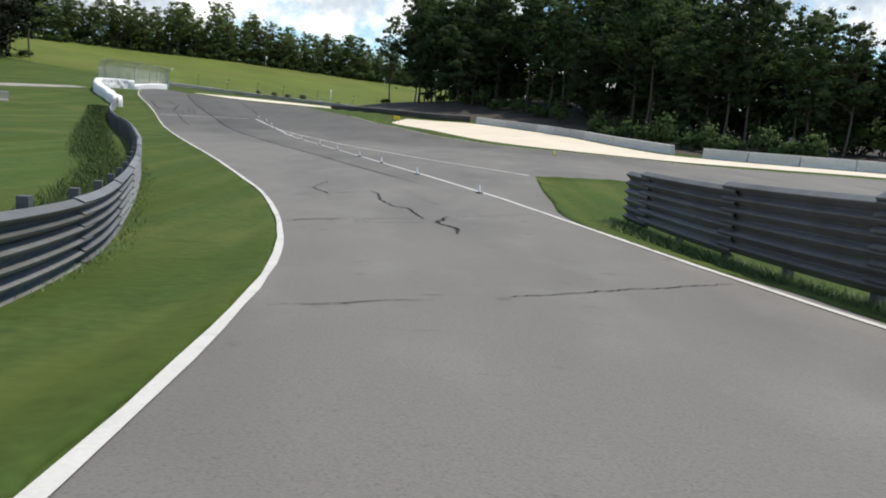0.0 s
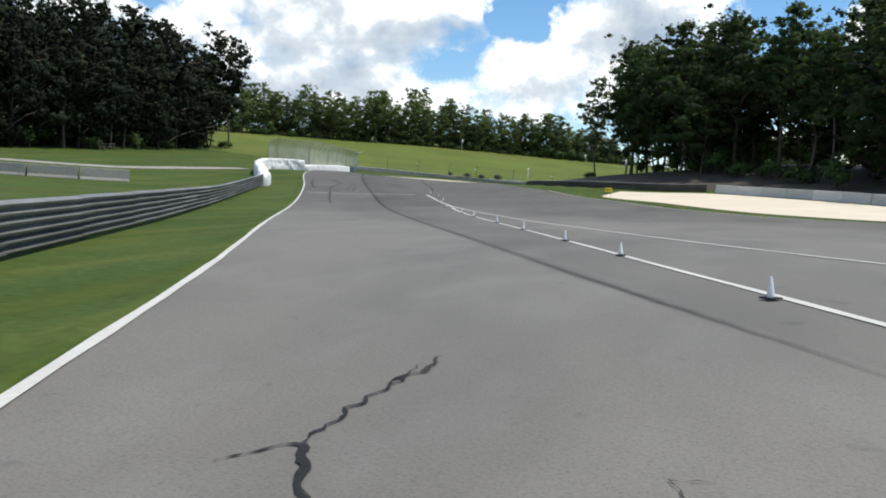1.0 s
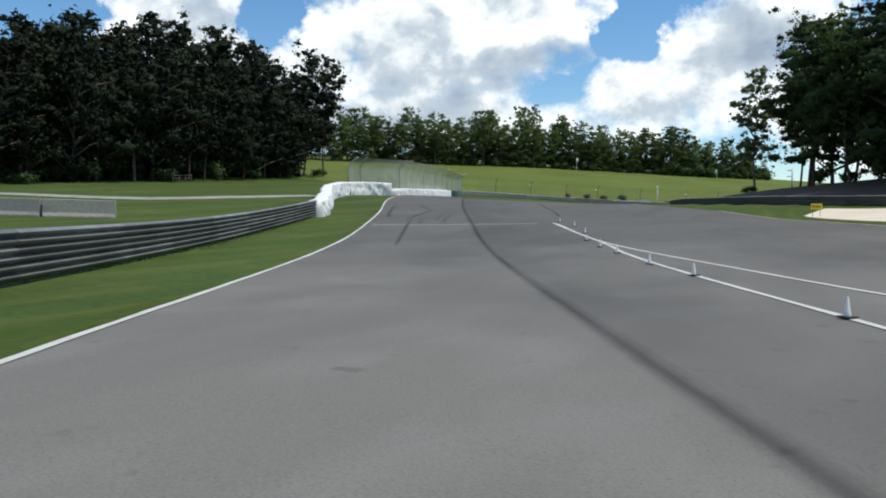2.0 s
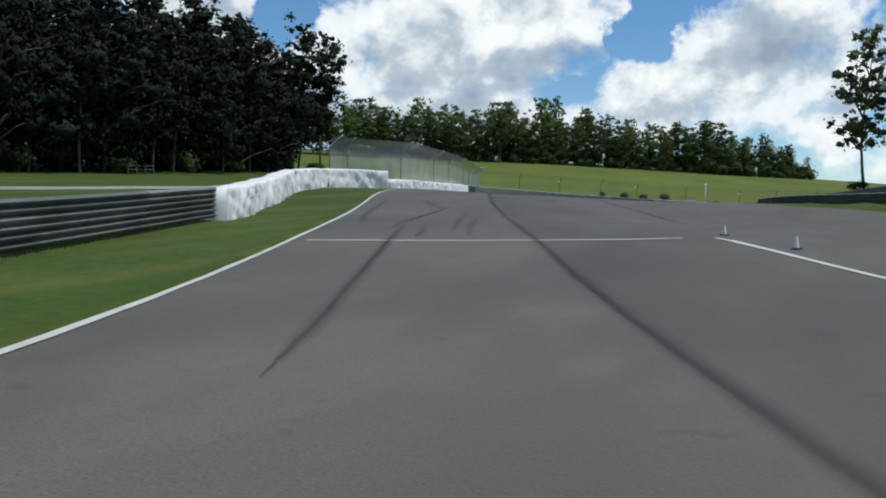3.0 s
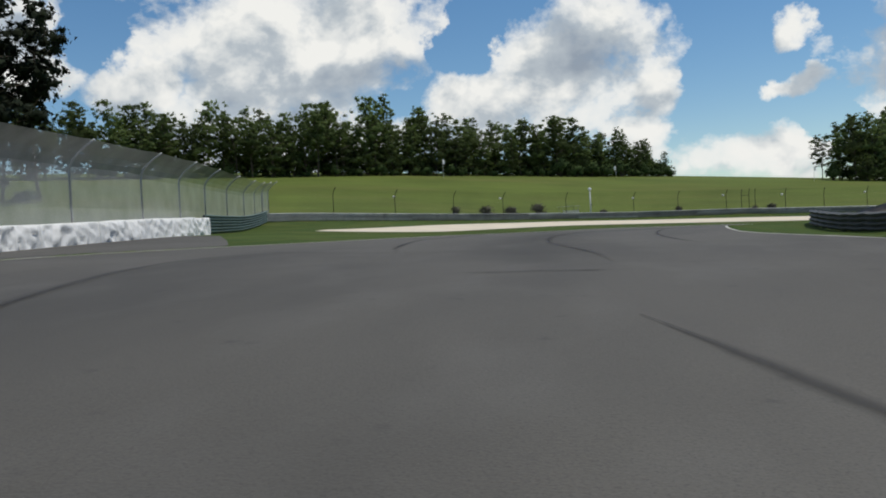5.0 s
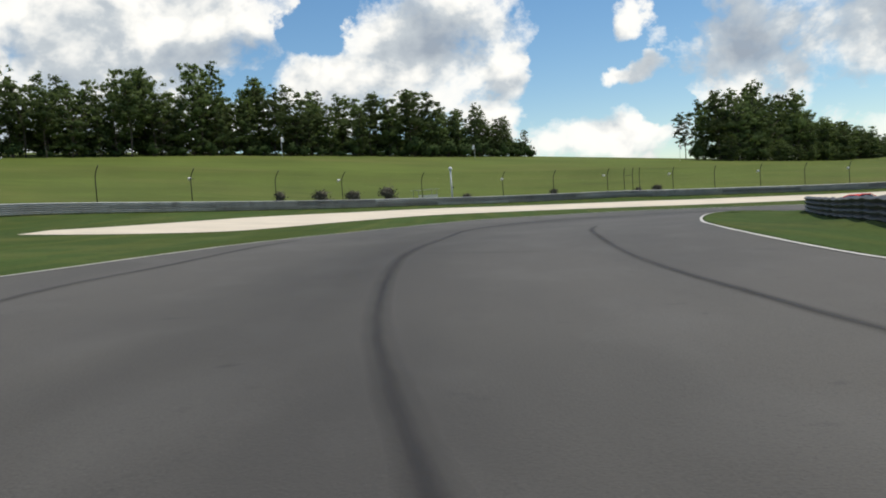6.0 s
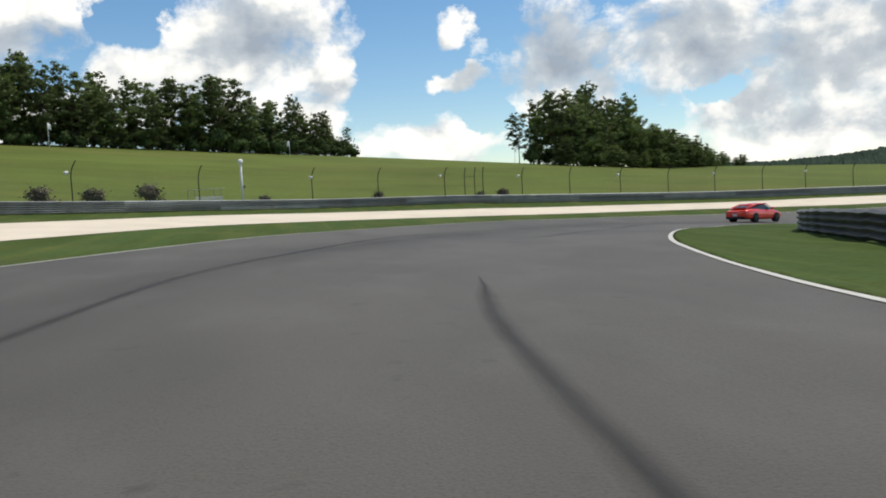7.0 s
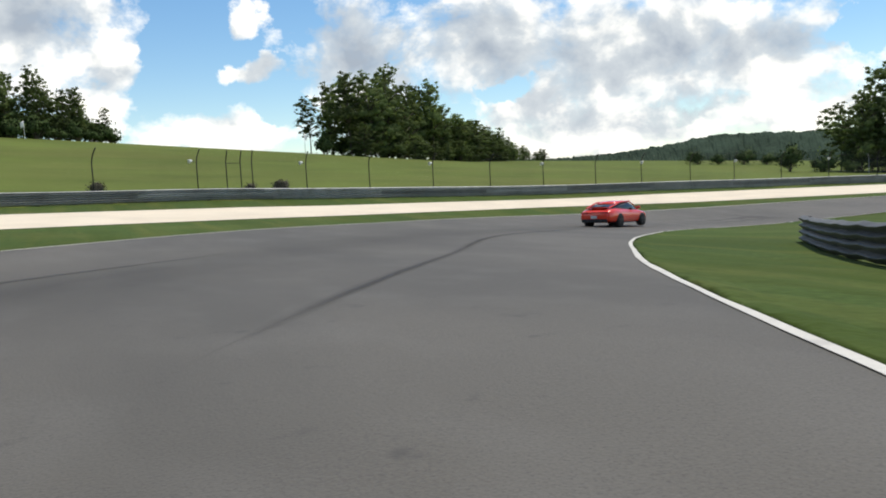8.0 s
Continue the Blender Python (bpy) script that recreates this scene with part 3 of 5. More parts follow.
INNER_EDGE = smooth([(-11.02, 94.49), (-13.28, 97.75), (-15.32, 101.17), (-17.08, 104.73), (-18.52, 108.44), (-19.59, 112.27), (-20.36, 116.18), (-20.8, 120.13), (-20.88, 124.11), (-20.71, 128.09), (-20.24, 132.06), (-19.48, 135.98), (-18.52, 139.85), (-17.37, 143.66), (-15.98, 147.41), (-14.17, 150.97), (-12.15, 154.4), (-9.98, 157.72), (-7.61, 160.9), (-5.21, 164.04), (-2.61, 167), (0.27, 169.72), (3.21, 172.38), (6.37, 174.75), (9.84, 176.67), (13.52, 178.09), (17.45, 178.58), (21.42, 178.54), (25.37, 178.16), (29.27, 177.42), (33.1, 176.33), (36.81, 174.91), (40.41, 173.24), (43.96, 171.45), (47.47, 169.59), (50.97, 167.7), (54.47, 165.83), (58, 164.01)])
CONE_LINE = smooth([(4.82, -10.01), (4.61, -4.98), (4.4, 0.05), (4.19, 5.07), (3.73, 10.05), (2.92, 15.02), (1.66, 19.88), (-0.07, 24.61), (-1.73, 29.36), (-3.28, 34.15), (-4.85, 38.92), (-6.45, 43.69), (-8.09, 48.44), (-9.78, 53.18), (-11.45, 57.92), (-13.03, 62.7), (-16.65, 71.4)])
SECOND_LINE = smooth([(2.84, 27.32), (-0.52, 34.92), (-3.29, 41.5), (-6.3, 48.19), (-9.19, 54.92), (-12.8, 62.4), (-16.96, 71.97)])

xs = np.concatenate([np.linspace(-2500, -270, 24), np.arange(-260, 261, 2.5), np.linspace(270, 2500, 24)])
ys = np.concatenate([np.linspace(-2500, -90, 20), np.arange(-80, 451, 2.5), np.linspace(460, 3000, 24)])
gx, gy = np.meshgrid(xs, ys)
nx, ny = len(xs), len(ys)
ground = mesh_object("ground", np.c_[gx.ravel(), gy.ravel(), ground_z(gx, gy).ravel()], [(j * nx + i, j * nx + i + 1, (j + 1) * nx + i + 1, (j + 1) * nx + i) for j in range(ny - 1) for i in range(nx - 1)], M_GRASS, shade=True)
tagged(ground, "mown green grass over rolling slopes round the track", "grass", kind="structure")

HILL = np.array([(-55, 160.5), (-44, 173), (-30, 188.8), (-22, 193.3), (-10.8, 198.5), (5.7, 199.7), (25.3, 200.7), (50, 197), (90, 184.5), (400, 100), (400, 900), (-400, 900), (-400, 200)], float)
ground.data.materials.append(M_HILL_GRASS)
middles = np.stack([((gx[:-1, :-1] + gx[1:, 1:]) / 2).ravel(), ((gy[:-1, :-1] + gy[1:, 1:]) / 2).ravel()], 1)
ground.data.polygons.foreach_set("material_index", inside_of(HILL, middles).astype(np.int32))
road = area("road", np.concatenate([LEFT_EDGE[::-1], RIGHT_NEAR, OTHER_NEAR[1:], OTHER_FAR[:-1], INNER_EDGE]), 0.03, M_ASPHALT)
tagged(road, "worn grey asphalt race track with cracks and tyre marks", "road", kind="structure")
service = area("road", np.concatenate([smooth([(-120, 88), (-85, 79), (-62, 78), (-47, 77.5), (-43, 84), (-40.5, 92)]), smooth([(-42.5, 93), (-45.5, 86.5), (-49, 80.5), (-62, 81), (-85, 82.5), (-120, 91.5)])]), 0.025, M_CONCRETE_OLD)
apron = area("road", np.concatenate([LEFT_EDGE[(LEFT_EDGE[:, 1] > 98.5) & (LEFT_EDGE[:, 1] < 114.5)], np.array([(-37.0, 116.5), (-39, 120.5), (-42, 126), (-43.2, 125), (-42.3, 119), (-39.9, 108.6), (-37.9, 100.2)])]), 0.022, M_ASPHALT)
tagged(apron, "worn grey asphalt apron in front of the white wall", "road", kind="structure")
tagged(service, "pale narrow service road across the infield grass", "road", kind="structure")
gravel_a = area("gravel_bed", np.concatenate([smooth([(80, 10), (47, 30), (24, 40.5), (14.5, 44.8), (9.5, 51.5), (4.6, 59.5), (1.5, 67), (-1.6, 77), (-6, 89)]), smooth([(-4.5, 94), (2.6, 87.6), (7, 79.5), (10.6, 71), (13, 60.5), (15.6, 51.6), (24, 45.3), (47, 36.5), (84, 16)])]), 0.02, M_GRAVEL)
gravel_b = area("gravel_bed", np.concatenate([smooth([(-45, 146), (-41.5, 147.2), (-37.6, 150), (-35.5, 155.5), (-32.8, 162.8), (-28.2, 172), (-20.5, 179.5), (-12, 184.6), (-5.7, 187.4), (2.5, 190.6), (12, 193), (21, 192.6), (36, 188.6), (62, 176.5)]), smooth([(78, 182), (47, 194), (28, 197.3), (14.9, 197.2), (4.9, 195.8), (-3.6, 194), (-10.3, 192.6), (-20, 188.6), (-28.6, 182.8), (-35.2, 173.6), (-39.6, 165.8), (-42.6, 158), (-45.6, 150)])]), 0.02, M_GRAVEL)
for g in (gravel_a, gravel_b):
    tagged(g, "pale beige gravel run-off bed beside the track", "gravel", kind="structure")
mulch = area("forest_floor", np.concatenate([smooth([(-12, 107), (-16, 117), (-17, 128), (-14, 139), (-9, 146), (0, 150)]), smooth([(20, 152), (70, 120), (80, 60), (50, 42)]), smooth([(25, 48), (17.5, 53), (14.8, 61), (12, 72), (4.5, 88.5), (-5, 98)])]), 0.015, M_FLOOR)
tagged(mulch, "dark brown mulch and leaf litter under the pines", "forest floor", kind="structure")


def line(name, curve, left, right, label, seed):
    ob = ribbon(name, curve, left, right, 0.040, M_PAINT, None, 0.012, seed)
    return tagged(ob, label, "line", kind="structure")


line("edge_line", LEFT_EDGE, 0.01, 0.09, "worn white edge line painted on asphalt", 1)
line("edge_line", INNER_EDGE[14:], 0.10, 0.0, "worn white edge line painted on asphalt", 2)
line("lane_line", CONE_LINE, 0.0, 0.11, "white dividing line painted along the cones", 3)
line("lane_line", SECOND_LINE, 0.0, 0.11, "thin white dividing line on the asphalt", 4)
line("cross_line", smooth([(-24.03, 68.05), (-22.89, 68.76), (-21.48, 69.45), (-20, 70.21), (-18.17, 71.08), (-17.52, 71.67)]), 0.07, 0.07, "white line painted straight across the track", 5)
line("edge_line", OTHER_FAR[97:], 0.10, 0.0, "faint white edge line beside the grass verge", 6)

# ======== cracks and tyre marks ========
def mark(name, points, width, mat, label, wander=0.25, seed=0, step=0.35, lift=0.042, jag=0.0):
    c = smooth(points, step)
    if jag:
        c = c + sides(c) * np.array([[jag * (noise.noise((i * step * 3, seed, 0.5)) + 0.7 * noise.noise((i * step * 9, seed, 1.7)))] for i in range(len(c))])
    taper = np.clip(np.minimum(np.arange(len(c)), np.arange(len(c))[::-1]) * step / (0.08 * len(c) * step + 0.3), 0.12, 1)[:, None]
    ob = ribbon(name, c, width / 2 * taper, width / 2 * taper, lift, mat, None, width * wander, seed)
    return tagged(ob, label, name.replace("_", " "), name.replace("_", " ") + "s on the asphalt", "structure")


WIDE_CRACKS = [
    ([(-2.05, 21.46), (-1.77, 20.64), (-1.6, 19.48), (-1.37, 18.76), (-1.25, 18.23), (-0.91, 17.86), (-0.71, 17.25), (-0.59, 16.59), (-0.46, 16.02), (-0.38, 15.85), (-0.17, 15.79)], 0.055),
    ([(0.03, 16.55), (-0.08, 16.01), (-0.14, 15.42), (-0.03, 15.05), (0.09, 14.85), (0.19, 14.63), (0.26, 14.3), (0.22, 13.9), (0.19, 13.62)], 0.085),
    ([(-3.86, 21.16), (-3.61, 21.46), (-3.25, 20.69), (-2.91, 20.01)], 0.05),
    ([(-2.05, 21.46), (-1.89, 21.44)], 0.04),
    ([(-3.45, 23.43), (-3.46, 23.08), (-3.52, 22.79), (-3.56, 22.59)], 0.05),
]
FINE_CRACKS = [
    ([(-3.16, 14.15), (-2.87, 14.36), (-2.59, 14.8), (-2.19, 15.01), (-1.81, 15.17)], 0.034),
    ([(-1.81, 15.17), (-1.39, 15.53), (-0.88, 15.79), (-0.46, 16.02)], 0.03),
    ([(-1.81, 15.17), (-1.72, 14.96), (-1.54, 14.94), (-1.27, 14.92), (-0.84, 15.13), (-0.16, 15.47)], 0.03),
    ([(-3.61, 21.46), (-3.51, 23.24)], 0.03),
    ([(-3.9, 19.27), (-3.29, 20.16)], 0.025),
    ([(-3.06, 20.42), (-2, 21.03)], 0.03),
    ([(-1.77, 21.12), (-0.63, 21.45)], 0.025),
    ([(-1.42, 19.27), (-1.05, 19.3)], 0.03),
    ([(0.03, 16.55), (0.44, 16.71), (1.34, 17.21), (2.17, 17.61)], 0.025),
    ([(0.28, 14.34), (0.5, 14.39), (0.74, 14.48)], 0.028),
    ([(-0.95, 17.85), (-0.72, 17.68)], 0.03),
]
FAINT_CRACKS = [
    ([(-1.55, 6.07), (-1.16, 6.34), (-0.69, 6.64), (-0.12, 6.98)], 0.028),
    ([(0.4, 7.29), (0.93, 7.64), (1.7, 8.25), (2.77, 8.88), (3.72, 9.42)], 0.032),
    ([(-1.96, 8.86), (-1.74, 8.99)], 0.02),
    ([(-1.32, 9.45), (-0.96, 9.81)], 0.02),
    ([(-3.04, 14.37), (-2.49, 14.93), (-1.68, 15.6)], 0.03),
]
CRACKS = WIDE_CRACKS + FINE_CRACKS + FAINT_CRACKS
for k, (pts, w) in enumerate(CRACKS):
    mark("crack", pts, 0.85 * w, M_TAR, "dark tar-sealed crack in grey asphalt", 0.3, k, 0.05, jag=0.07)
mark("tyre_mark", [(-1.42, 22.67), (-0.88, 20.96), (-0.39, 19.36), (-0.13, 18.71)], 0.35, M_RUBBER_FAINT, "faint dark rubber smear on asphalt", 0.3, 31)
MARKS_APPROACH = [
    ([(0.4, 21), (-2.29, 27), (-5.6, 35), (-8.94, 43), (-12.27, 51), (-15.57, 59), (-18.82, 67), (-22.03, 75), (-25.21, 83), (-28.36, 91), (-33.2, 105), (-33.5, 112)], 0.24, 0),
    ([(-18, 78.3), (-20.7, 87.5), (-22.7, 92.9), (-25.5, 101)], 0.22, 0),
    ([(-24.68, 73.91), (-20.98, 64.63), (-19.46, 61), (-18.64, 59.01)], 0.2, 0),
    ([(-27.52, 84.09), (-25.67, 77.15), (-24.96, 74.34)], 0.22, 0),
    ([(-24.25, 74.1), (-23.22, 71.7), (-22.55, 69.83)], 0.22, 0),
    ([(-26.16, 82.63), (-23.8, 75.33), (-22.47, 71.62)], 0.25, 1),
    ([(-19.31, 59.54), (-18.9, 58.56)], 0.15, 1),
]
MARKS_ENTRY = [
    ([(-26.3, 78.39), (-24.96, 74.34), (-24.03, 71.77)], 0.25, 1),
    ([(-30.98, 85.75), (-30.02, 84.94)], 0.3, 0),
    ([(-26.18, 81.02), (-25.78, 79.76), (-25.66, 79)], 0.22, 1),
    ([(-28.28, 79.81), (-28.93, 81.15), (-29.64, 82.84)], 0.2, 1),
    ([(-32.16, 88.2), (-28.12, 78.4), (-25.9, 73.51)], 0.3, 1),
    ([(-31.54, 90.04), (-28.41, 84.21), (-26.64, 81.22)], 0.5, 1),
    ([(-30.4, 111.3), (-31.5, 115.8), (-32.6, 123.4), (-32.5, 128.8), (-32.4, 136), (-31.8, 141)], 0.24, 0),
    ([(-25.6, 106.5), (-26, 110.9), (-27.5, 120.1), (-27.9, 129.8), (-27.1, 138.1), (-26.2, 145.9), (-24.1, 152.6), (-20.5, 160.5), (-15, 166.5)], 0.24, 0),
]
MARKS_STREAKS = [
    ([(-25.14, 81.05), (-22.91, 73.99), (-21.74, 70.73)], 0.35, 1),
    ([(-30.29, 83.51), (-27.17, 76.37), (-25.18, 72.31)], 0.3, 1),
    ([(-21.59, 72.65), (-21.1, 70.38), (-20.85, 69.49)], 0.3, 1),
]
MARKS_BEND = [
    ([(-23.3, 114.4), (-23.6, 121.1), (-23.6, 128), (-22.7, 137), (-21.6, 142.6)], 0.22, 0),
    ([(-17.99, 152.96), (-17.45, 153.82), (-16.72, 154.91), (-15.6, 156.59), (-13.84, 159.09), (-10.89, 163.08), (-5.5, 170.5), (3, 177.5)], 0.28, 0),
]
TYRES = MARKS_APPROACH + MARKS_ENTRY + MARKS_STREAKS + MARKS_BEND
for k, (pts, w, faint) in enumerate(TYRES):
    mark("tyre_mark", pts, w * 1.3, M_RUBBER_FAINT if faint else M_RUBBER, "dark rubber tyre mark curving along the asphalt", 0.04, 40 + k)
strip = ribbon("resurfaced_strip", smooth(TYRES[0][0], 0.7), -0.03, 4.2, 0.036, M_NEWER, None, 0.03, 7)
tagged(strip, "slightly darker resurfaced strip along the asphalt seam", "road patch", kind="structure")
wide = ribbon("worn_lane", smooth([(-26.5, 106), (-27.4, 115), (-28, 124), (-27.6, 134), (-25.6, 146), (-21, 157), (-13, 166.5), (-3, 174.5), (8, 180.5), (20, 183)], 0.7), 4.2, 3.2, 0.034, streaked("lane_wear", (0.045, 0.044, 0.046), 0.1, 0.42, True, 0.04), None, 0.05, 8)
tagged(wide, "darkened racing line worn into the asphalt", "road wear", kind="structure")
for k, pts in enumerate([[(-27.9, 130.71), (-26.9, 130.19), (-25.78, 129.7), (-24.78, 129.2)], [(-27.97, 104.95), (-27.23, 105.17), (-26.84, 105.38), (-25.44, 105.73)], [(-30.21, 112.31), (-28.89, 112.63), (-27.23, 112.8)]]):
    mark("crack", pts, 0.05, M_TAR, "thin dark joint across the grey asphalt", 0.3, 70 + k, 0.2)

# ======== steel barriers ========
WBEAM_FRONT = [(0.0, 0.0), (0.012, 0.01), (0.105, 0.082), (0.11, 0.098), (0.018, 0.14), (0.006, 0.153), (0.012, 0.165), (0.105, 0.237), (0.11, 0.253), (0.02, 0.302), (0.0, 0.31)]
WBEAM = WBEAM_FRONT + [(o - 0.012, u) for o, u in reversed(WBEAM_FRONT)]
rail_rng = np.random.default_rng(3)


def crash_barrier(points, rails, side, label, panel=4.0, mat=M_STEEL, post_every=2.0, pitch=0.318, lift=(0.03, 0.03)):
    """Stacked W-beam rails in panels on posts; side +1 faces left of the curve."""
    c = smooth(points, 0.5)
    ob = new("crash_barrier")
    per = int(panel / 0.5)
    for r in range(rails):
        for k, a in enumerate(range(0, len(c) - 1, per)):
            seg = c[a:a + per + 2]
            if len(seg) < 3:
                continue
            wob = rail_rng.uniform(-0.006, 0.006) + (0.004 if k % 2 else 0)
            up = np.interp(a / len(c), np.linspace(0, 1, len(lift)), lift)
            pr = [((o + wob) * side, u * pitch / 0.312 + up + pitch * r) for o, u in WBEAM]
            sweep("rail", seg, pr if side > 0 else pr[::-1], mat, ob, shade=False)
    n = sides(c)
    bm = bmesh.new()
    box(bm, (0, 0, 0.0), (0.10, 0.14, rails * pitch + 0.45))
    post = part("post", bm, M_POST, ob)
    every = int(post_every / 0.5)
    for k in range(1, len(c), every):
        p = c[k] - n[k] * side * 0.09
        q = post if k == 1 else new("post", post.data)
        q.parent = ob
        q.matrix_basis = pose(p[0], p[1], gz(*p) + rails * pitch / 2 - 0.22, 0, 0, math.degrees(math.atan2(n[k][1], n[k][0])))
    return tagged(ob, label, "barrier", "steel barriers along the track")


crash_barrier([(-3.4, -12), (-3.19, 0), (-3.3, 4), (-4.02, 8), (-5.2, 12), (-7.4, 18.6), (-9.5, 24.4), (-10.95, 28.2), (-14.9, 37.6), (-19.2, 46.92), (-24.3, 58.5), (-27.9, 68.4), (-29.1, 72)], 3, -1, "weathered grey steel crash barrier on the grass verge", pitch=0.262, lift=(-0.10, -0.10, -0.04, 0.02, 0.06, 0.06, 0.06, 0.06))
crash_barrier([(6.14, -8), (4.79, 8.05), (4.02, 17.21)], 3, 1, "grey steel crash barrier with painted-in shade above tall grass", mat=M_STEEL_SHADED, pitch=0.364, lift=(0.26, 0.20, -0.01))
crash_barrier([(-44.9, 130.2), (-47.4, 139), (-50.4, 148), (-53.2, 157)], 3, -1, "green-grey painted steel crash barrier under the fence", mat=M_STEEL_GREEN)
crash_barrier([(-53.2, 157), (-50, 163), (-42.5, 172.5), (-34.5, 182), (-29, 187.8), (-21.8, 192.3), (-10.8, 197.3), (-3.9, 198), (5.7, 198.8), (15.7, 199.8), (25.3, 199.8), (34.8, 199), (50, 196), (92, 183)], 3, -1, "weathered pale grey steel crash barrier behind the gravel", 8.0, M_STEEL_PALE, pitch=0.235)
crash_barrier(INNER_RAIL, 2, 1, "grey steel crash barrier with painted-in shade round the inside of the bend", pitch=0.33, mat=M_STEEL_SHADED)


# ======== sheeted tyre walls ========
def crease(x, y, z, sharp=6.0):
    return 1 / (1 + (noise.noise((x, y, z)) * sharp) ** 2)


def sheeted_wall(points, heights, seed, slit=None):
    """A row of tyres under white sheets, taut with sharp creases, one sheet after another."""
    ob = new("tyre_wall")
    c = smooth(points, 0.07)
    n = sides(c)
    r = np.random.default_rng(seed)
    z0 = ground_z(c[:, 0], c[:, 1])
    prof = [(0.37, 0.0), (0.38, 0.12), (0.385, 0.24), (0.385, 0.36), (0.385, 0.48), (0.38, 0.6), (0.375, 0.72), (0.37, 0.84), (0.36, 0.94), (0.335, 0.99), (0.2, 1.005), (-0.2, 1.005), (-0.34, 0.98), (-0.38, 0.5), (-0.36, 0.0)]
    a = 0
    while a < len(c) - 4:
        b = min(len(c) - 1, a + int(r.uniform(60, 107)))
        v, rows = [], b - a + 1
        ph, slant, proud = r.uniform(0, 9), r.uniform(-1.4, 1.4), r.uniform(-0.015, 0.02)
        for i in range(a, b + 1):
            s = i * 0.07
            end = min(1.0, min(i - a, b - i) * 0.25)
            tall = np.interp(i / len(c), np.linspace(0, 1, len(heights)), heights) * (1 + 0.025 * noise.noise((s * 0.8, 7.7, ph)) - 0.03 * crease(s * 0.35, 1.1, ph, 5))
            for o, u in prof:
                fold = 0.06 * noise.noise((s * 0.45, u * 0.8, seed + ph)) + 0.03 * noise.noise((s * 1.7, u * 0.6, ph))
                fold += 0.07 * crease(s * 0.55 + u * slant, u * 0.5, ph, 14) - 0.09 * crease(s * 0.8 - u * slant * 0.7, u * 0.9, ph + 4, 16) * u + 0.07 * crease(s * 1.5, u * 0.25, ph + 8, 10) * (1 - 0.6 * u) - 0.055 * crease(s * 0.9 + u * 2.2, u * 1.3, ph + 2, 14)
                fold += 0.05 * crease(s * 1.2 - u * 0.9, u * 0.35, ph + 6, 9) - 0.05 * crease(s * 1.9 + u * slant, u * 0.3, ph + 11, 9)
                w = o + (fold * end + proud if o > 0.1 else -fold * 0.5 if o < -0.1 else 0)
                v.append((c[i, 0] - n[i, 0] * w, c[i, 1] - n[i, 1] * w, z0[i] - 0.03 + tall * u))
        m = len(prof)
        f = [(i * m + j, (i + 1) * m + j, (i + 1) * m + j + 1, i * m + j + 1) for i in range(rows - 1) for j in range(m - 1)]
        f += [tuple(range(m)), tuple(range((rows - 1) * m, rows * m))[::-1]]
        mesh_object("sheet", v, f, M_WHITE, ob, True)
        a = b - 1
    if slit is not None:
        p, q = c[slit] - n[slit] * 0.46, c[slit + 1] - c[slit]
        q = q / np.linalg.norm(q)
        z = gz(*p)
        bm = bmesh.new()
        vs = [bm.verts.new((*(p + q * k), z + h)) for k, h in ((-0.02, 0.02), (0.14, 0.02), (0.01, 0.55))]
        vs += [bm.verts.new((vert.co.x + n[slit][0] * 0.2, vert.co.y + n[slit][1] * 0.2, vert.co.z)) for vert in vs]
        for fc in ((0, 1, 2), (5, 4, 3), (0, 3, 4, 1), (1, 4, 5, 2), (2, 5, 3, 0)):
            bm.faces.new([vs[k] for k in fc])
        part("tyre_edge", bm, M_BLACK, ob, "black tyre showing between two sheets")
    return tagged(ob, "tyre wall draped in creased white plastic sheets", "barrier", "sheeted tyre walls")


sheeted_wall([(-28.9, 71.4), (-29.8, 73.6), (-31.3, 76.2), (-33.5, 80.5), (-35.5, 83.9), (-38.1, 88.9), (-39.6, 92.9), (-40.5, 95.2), (-40.1, 97.5), (-39.2, 99), (-38.2, 99.7)], (0.86, 0.92, 1.0, 1.1, 1.14, 1.1), 5, 388)
sheeted_wall([(-38.2, 100.1), (-40.3, 108.6), (-42.6, 119), (-44.6, 129.4)], (0.62, 0.68, 0.76, 0.84), 9)


# ======== concrete blocks ========
def concrete_block(length, height=0.85):
    bm = bmesh.new()
    prof = [(-0.24, 0), (-0.24, 0.08), (-0.17, 0.22), (-0.15, height), (0.15, height), (0.17, 0.22), (0.24, 0.08), (0.24, 0)]
    ends = []
    for x in (-length / 2, length / 2):
        ends.append([bm.verts.new((x, o, u)) for o, u in prof])
    for k in range(len(prof)):
        a, b = k, (k + 1) % len(prof)
        bm.faces.new((ends[0][a], ends[0][b], ends[1][b], ends[1][a]))
    bm.faces.new(ends[0][::-1])
    bm.faces.new(ends[1])
    bmesh.ops.bevel(bm, geom=bm.edges[:], offset=0.02, segments=1, affect="EDGES")
    me = bpy.data.meshes.new("concrete_block")
    bmesh.ops.recalc_face_normals(bm, faces=bm.faces[:])
    bm.to_mesh(me)
    bm.free()
    me.materials.append(M_CONCRETE)
    return me


BLOCK = concrete_block(2.96, 0.68)
OLD_BLOCK = concrete_block(2.9, 0.8)
OLD_BLOCK.materials[0] = M_CONCRETE_OLD
block_rng = np.random.default_rng(11)


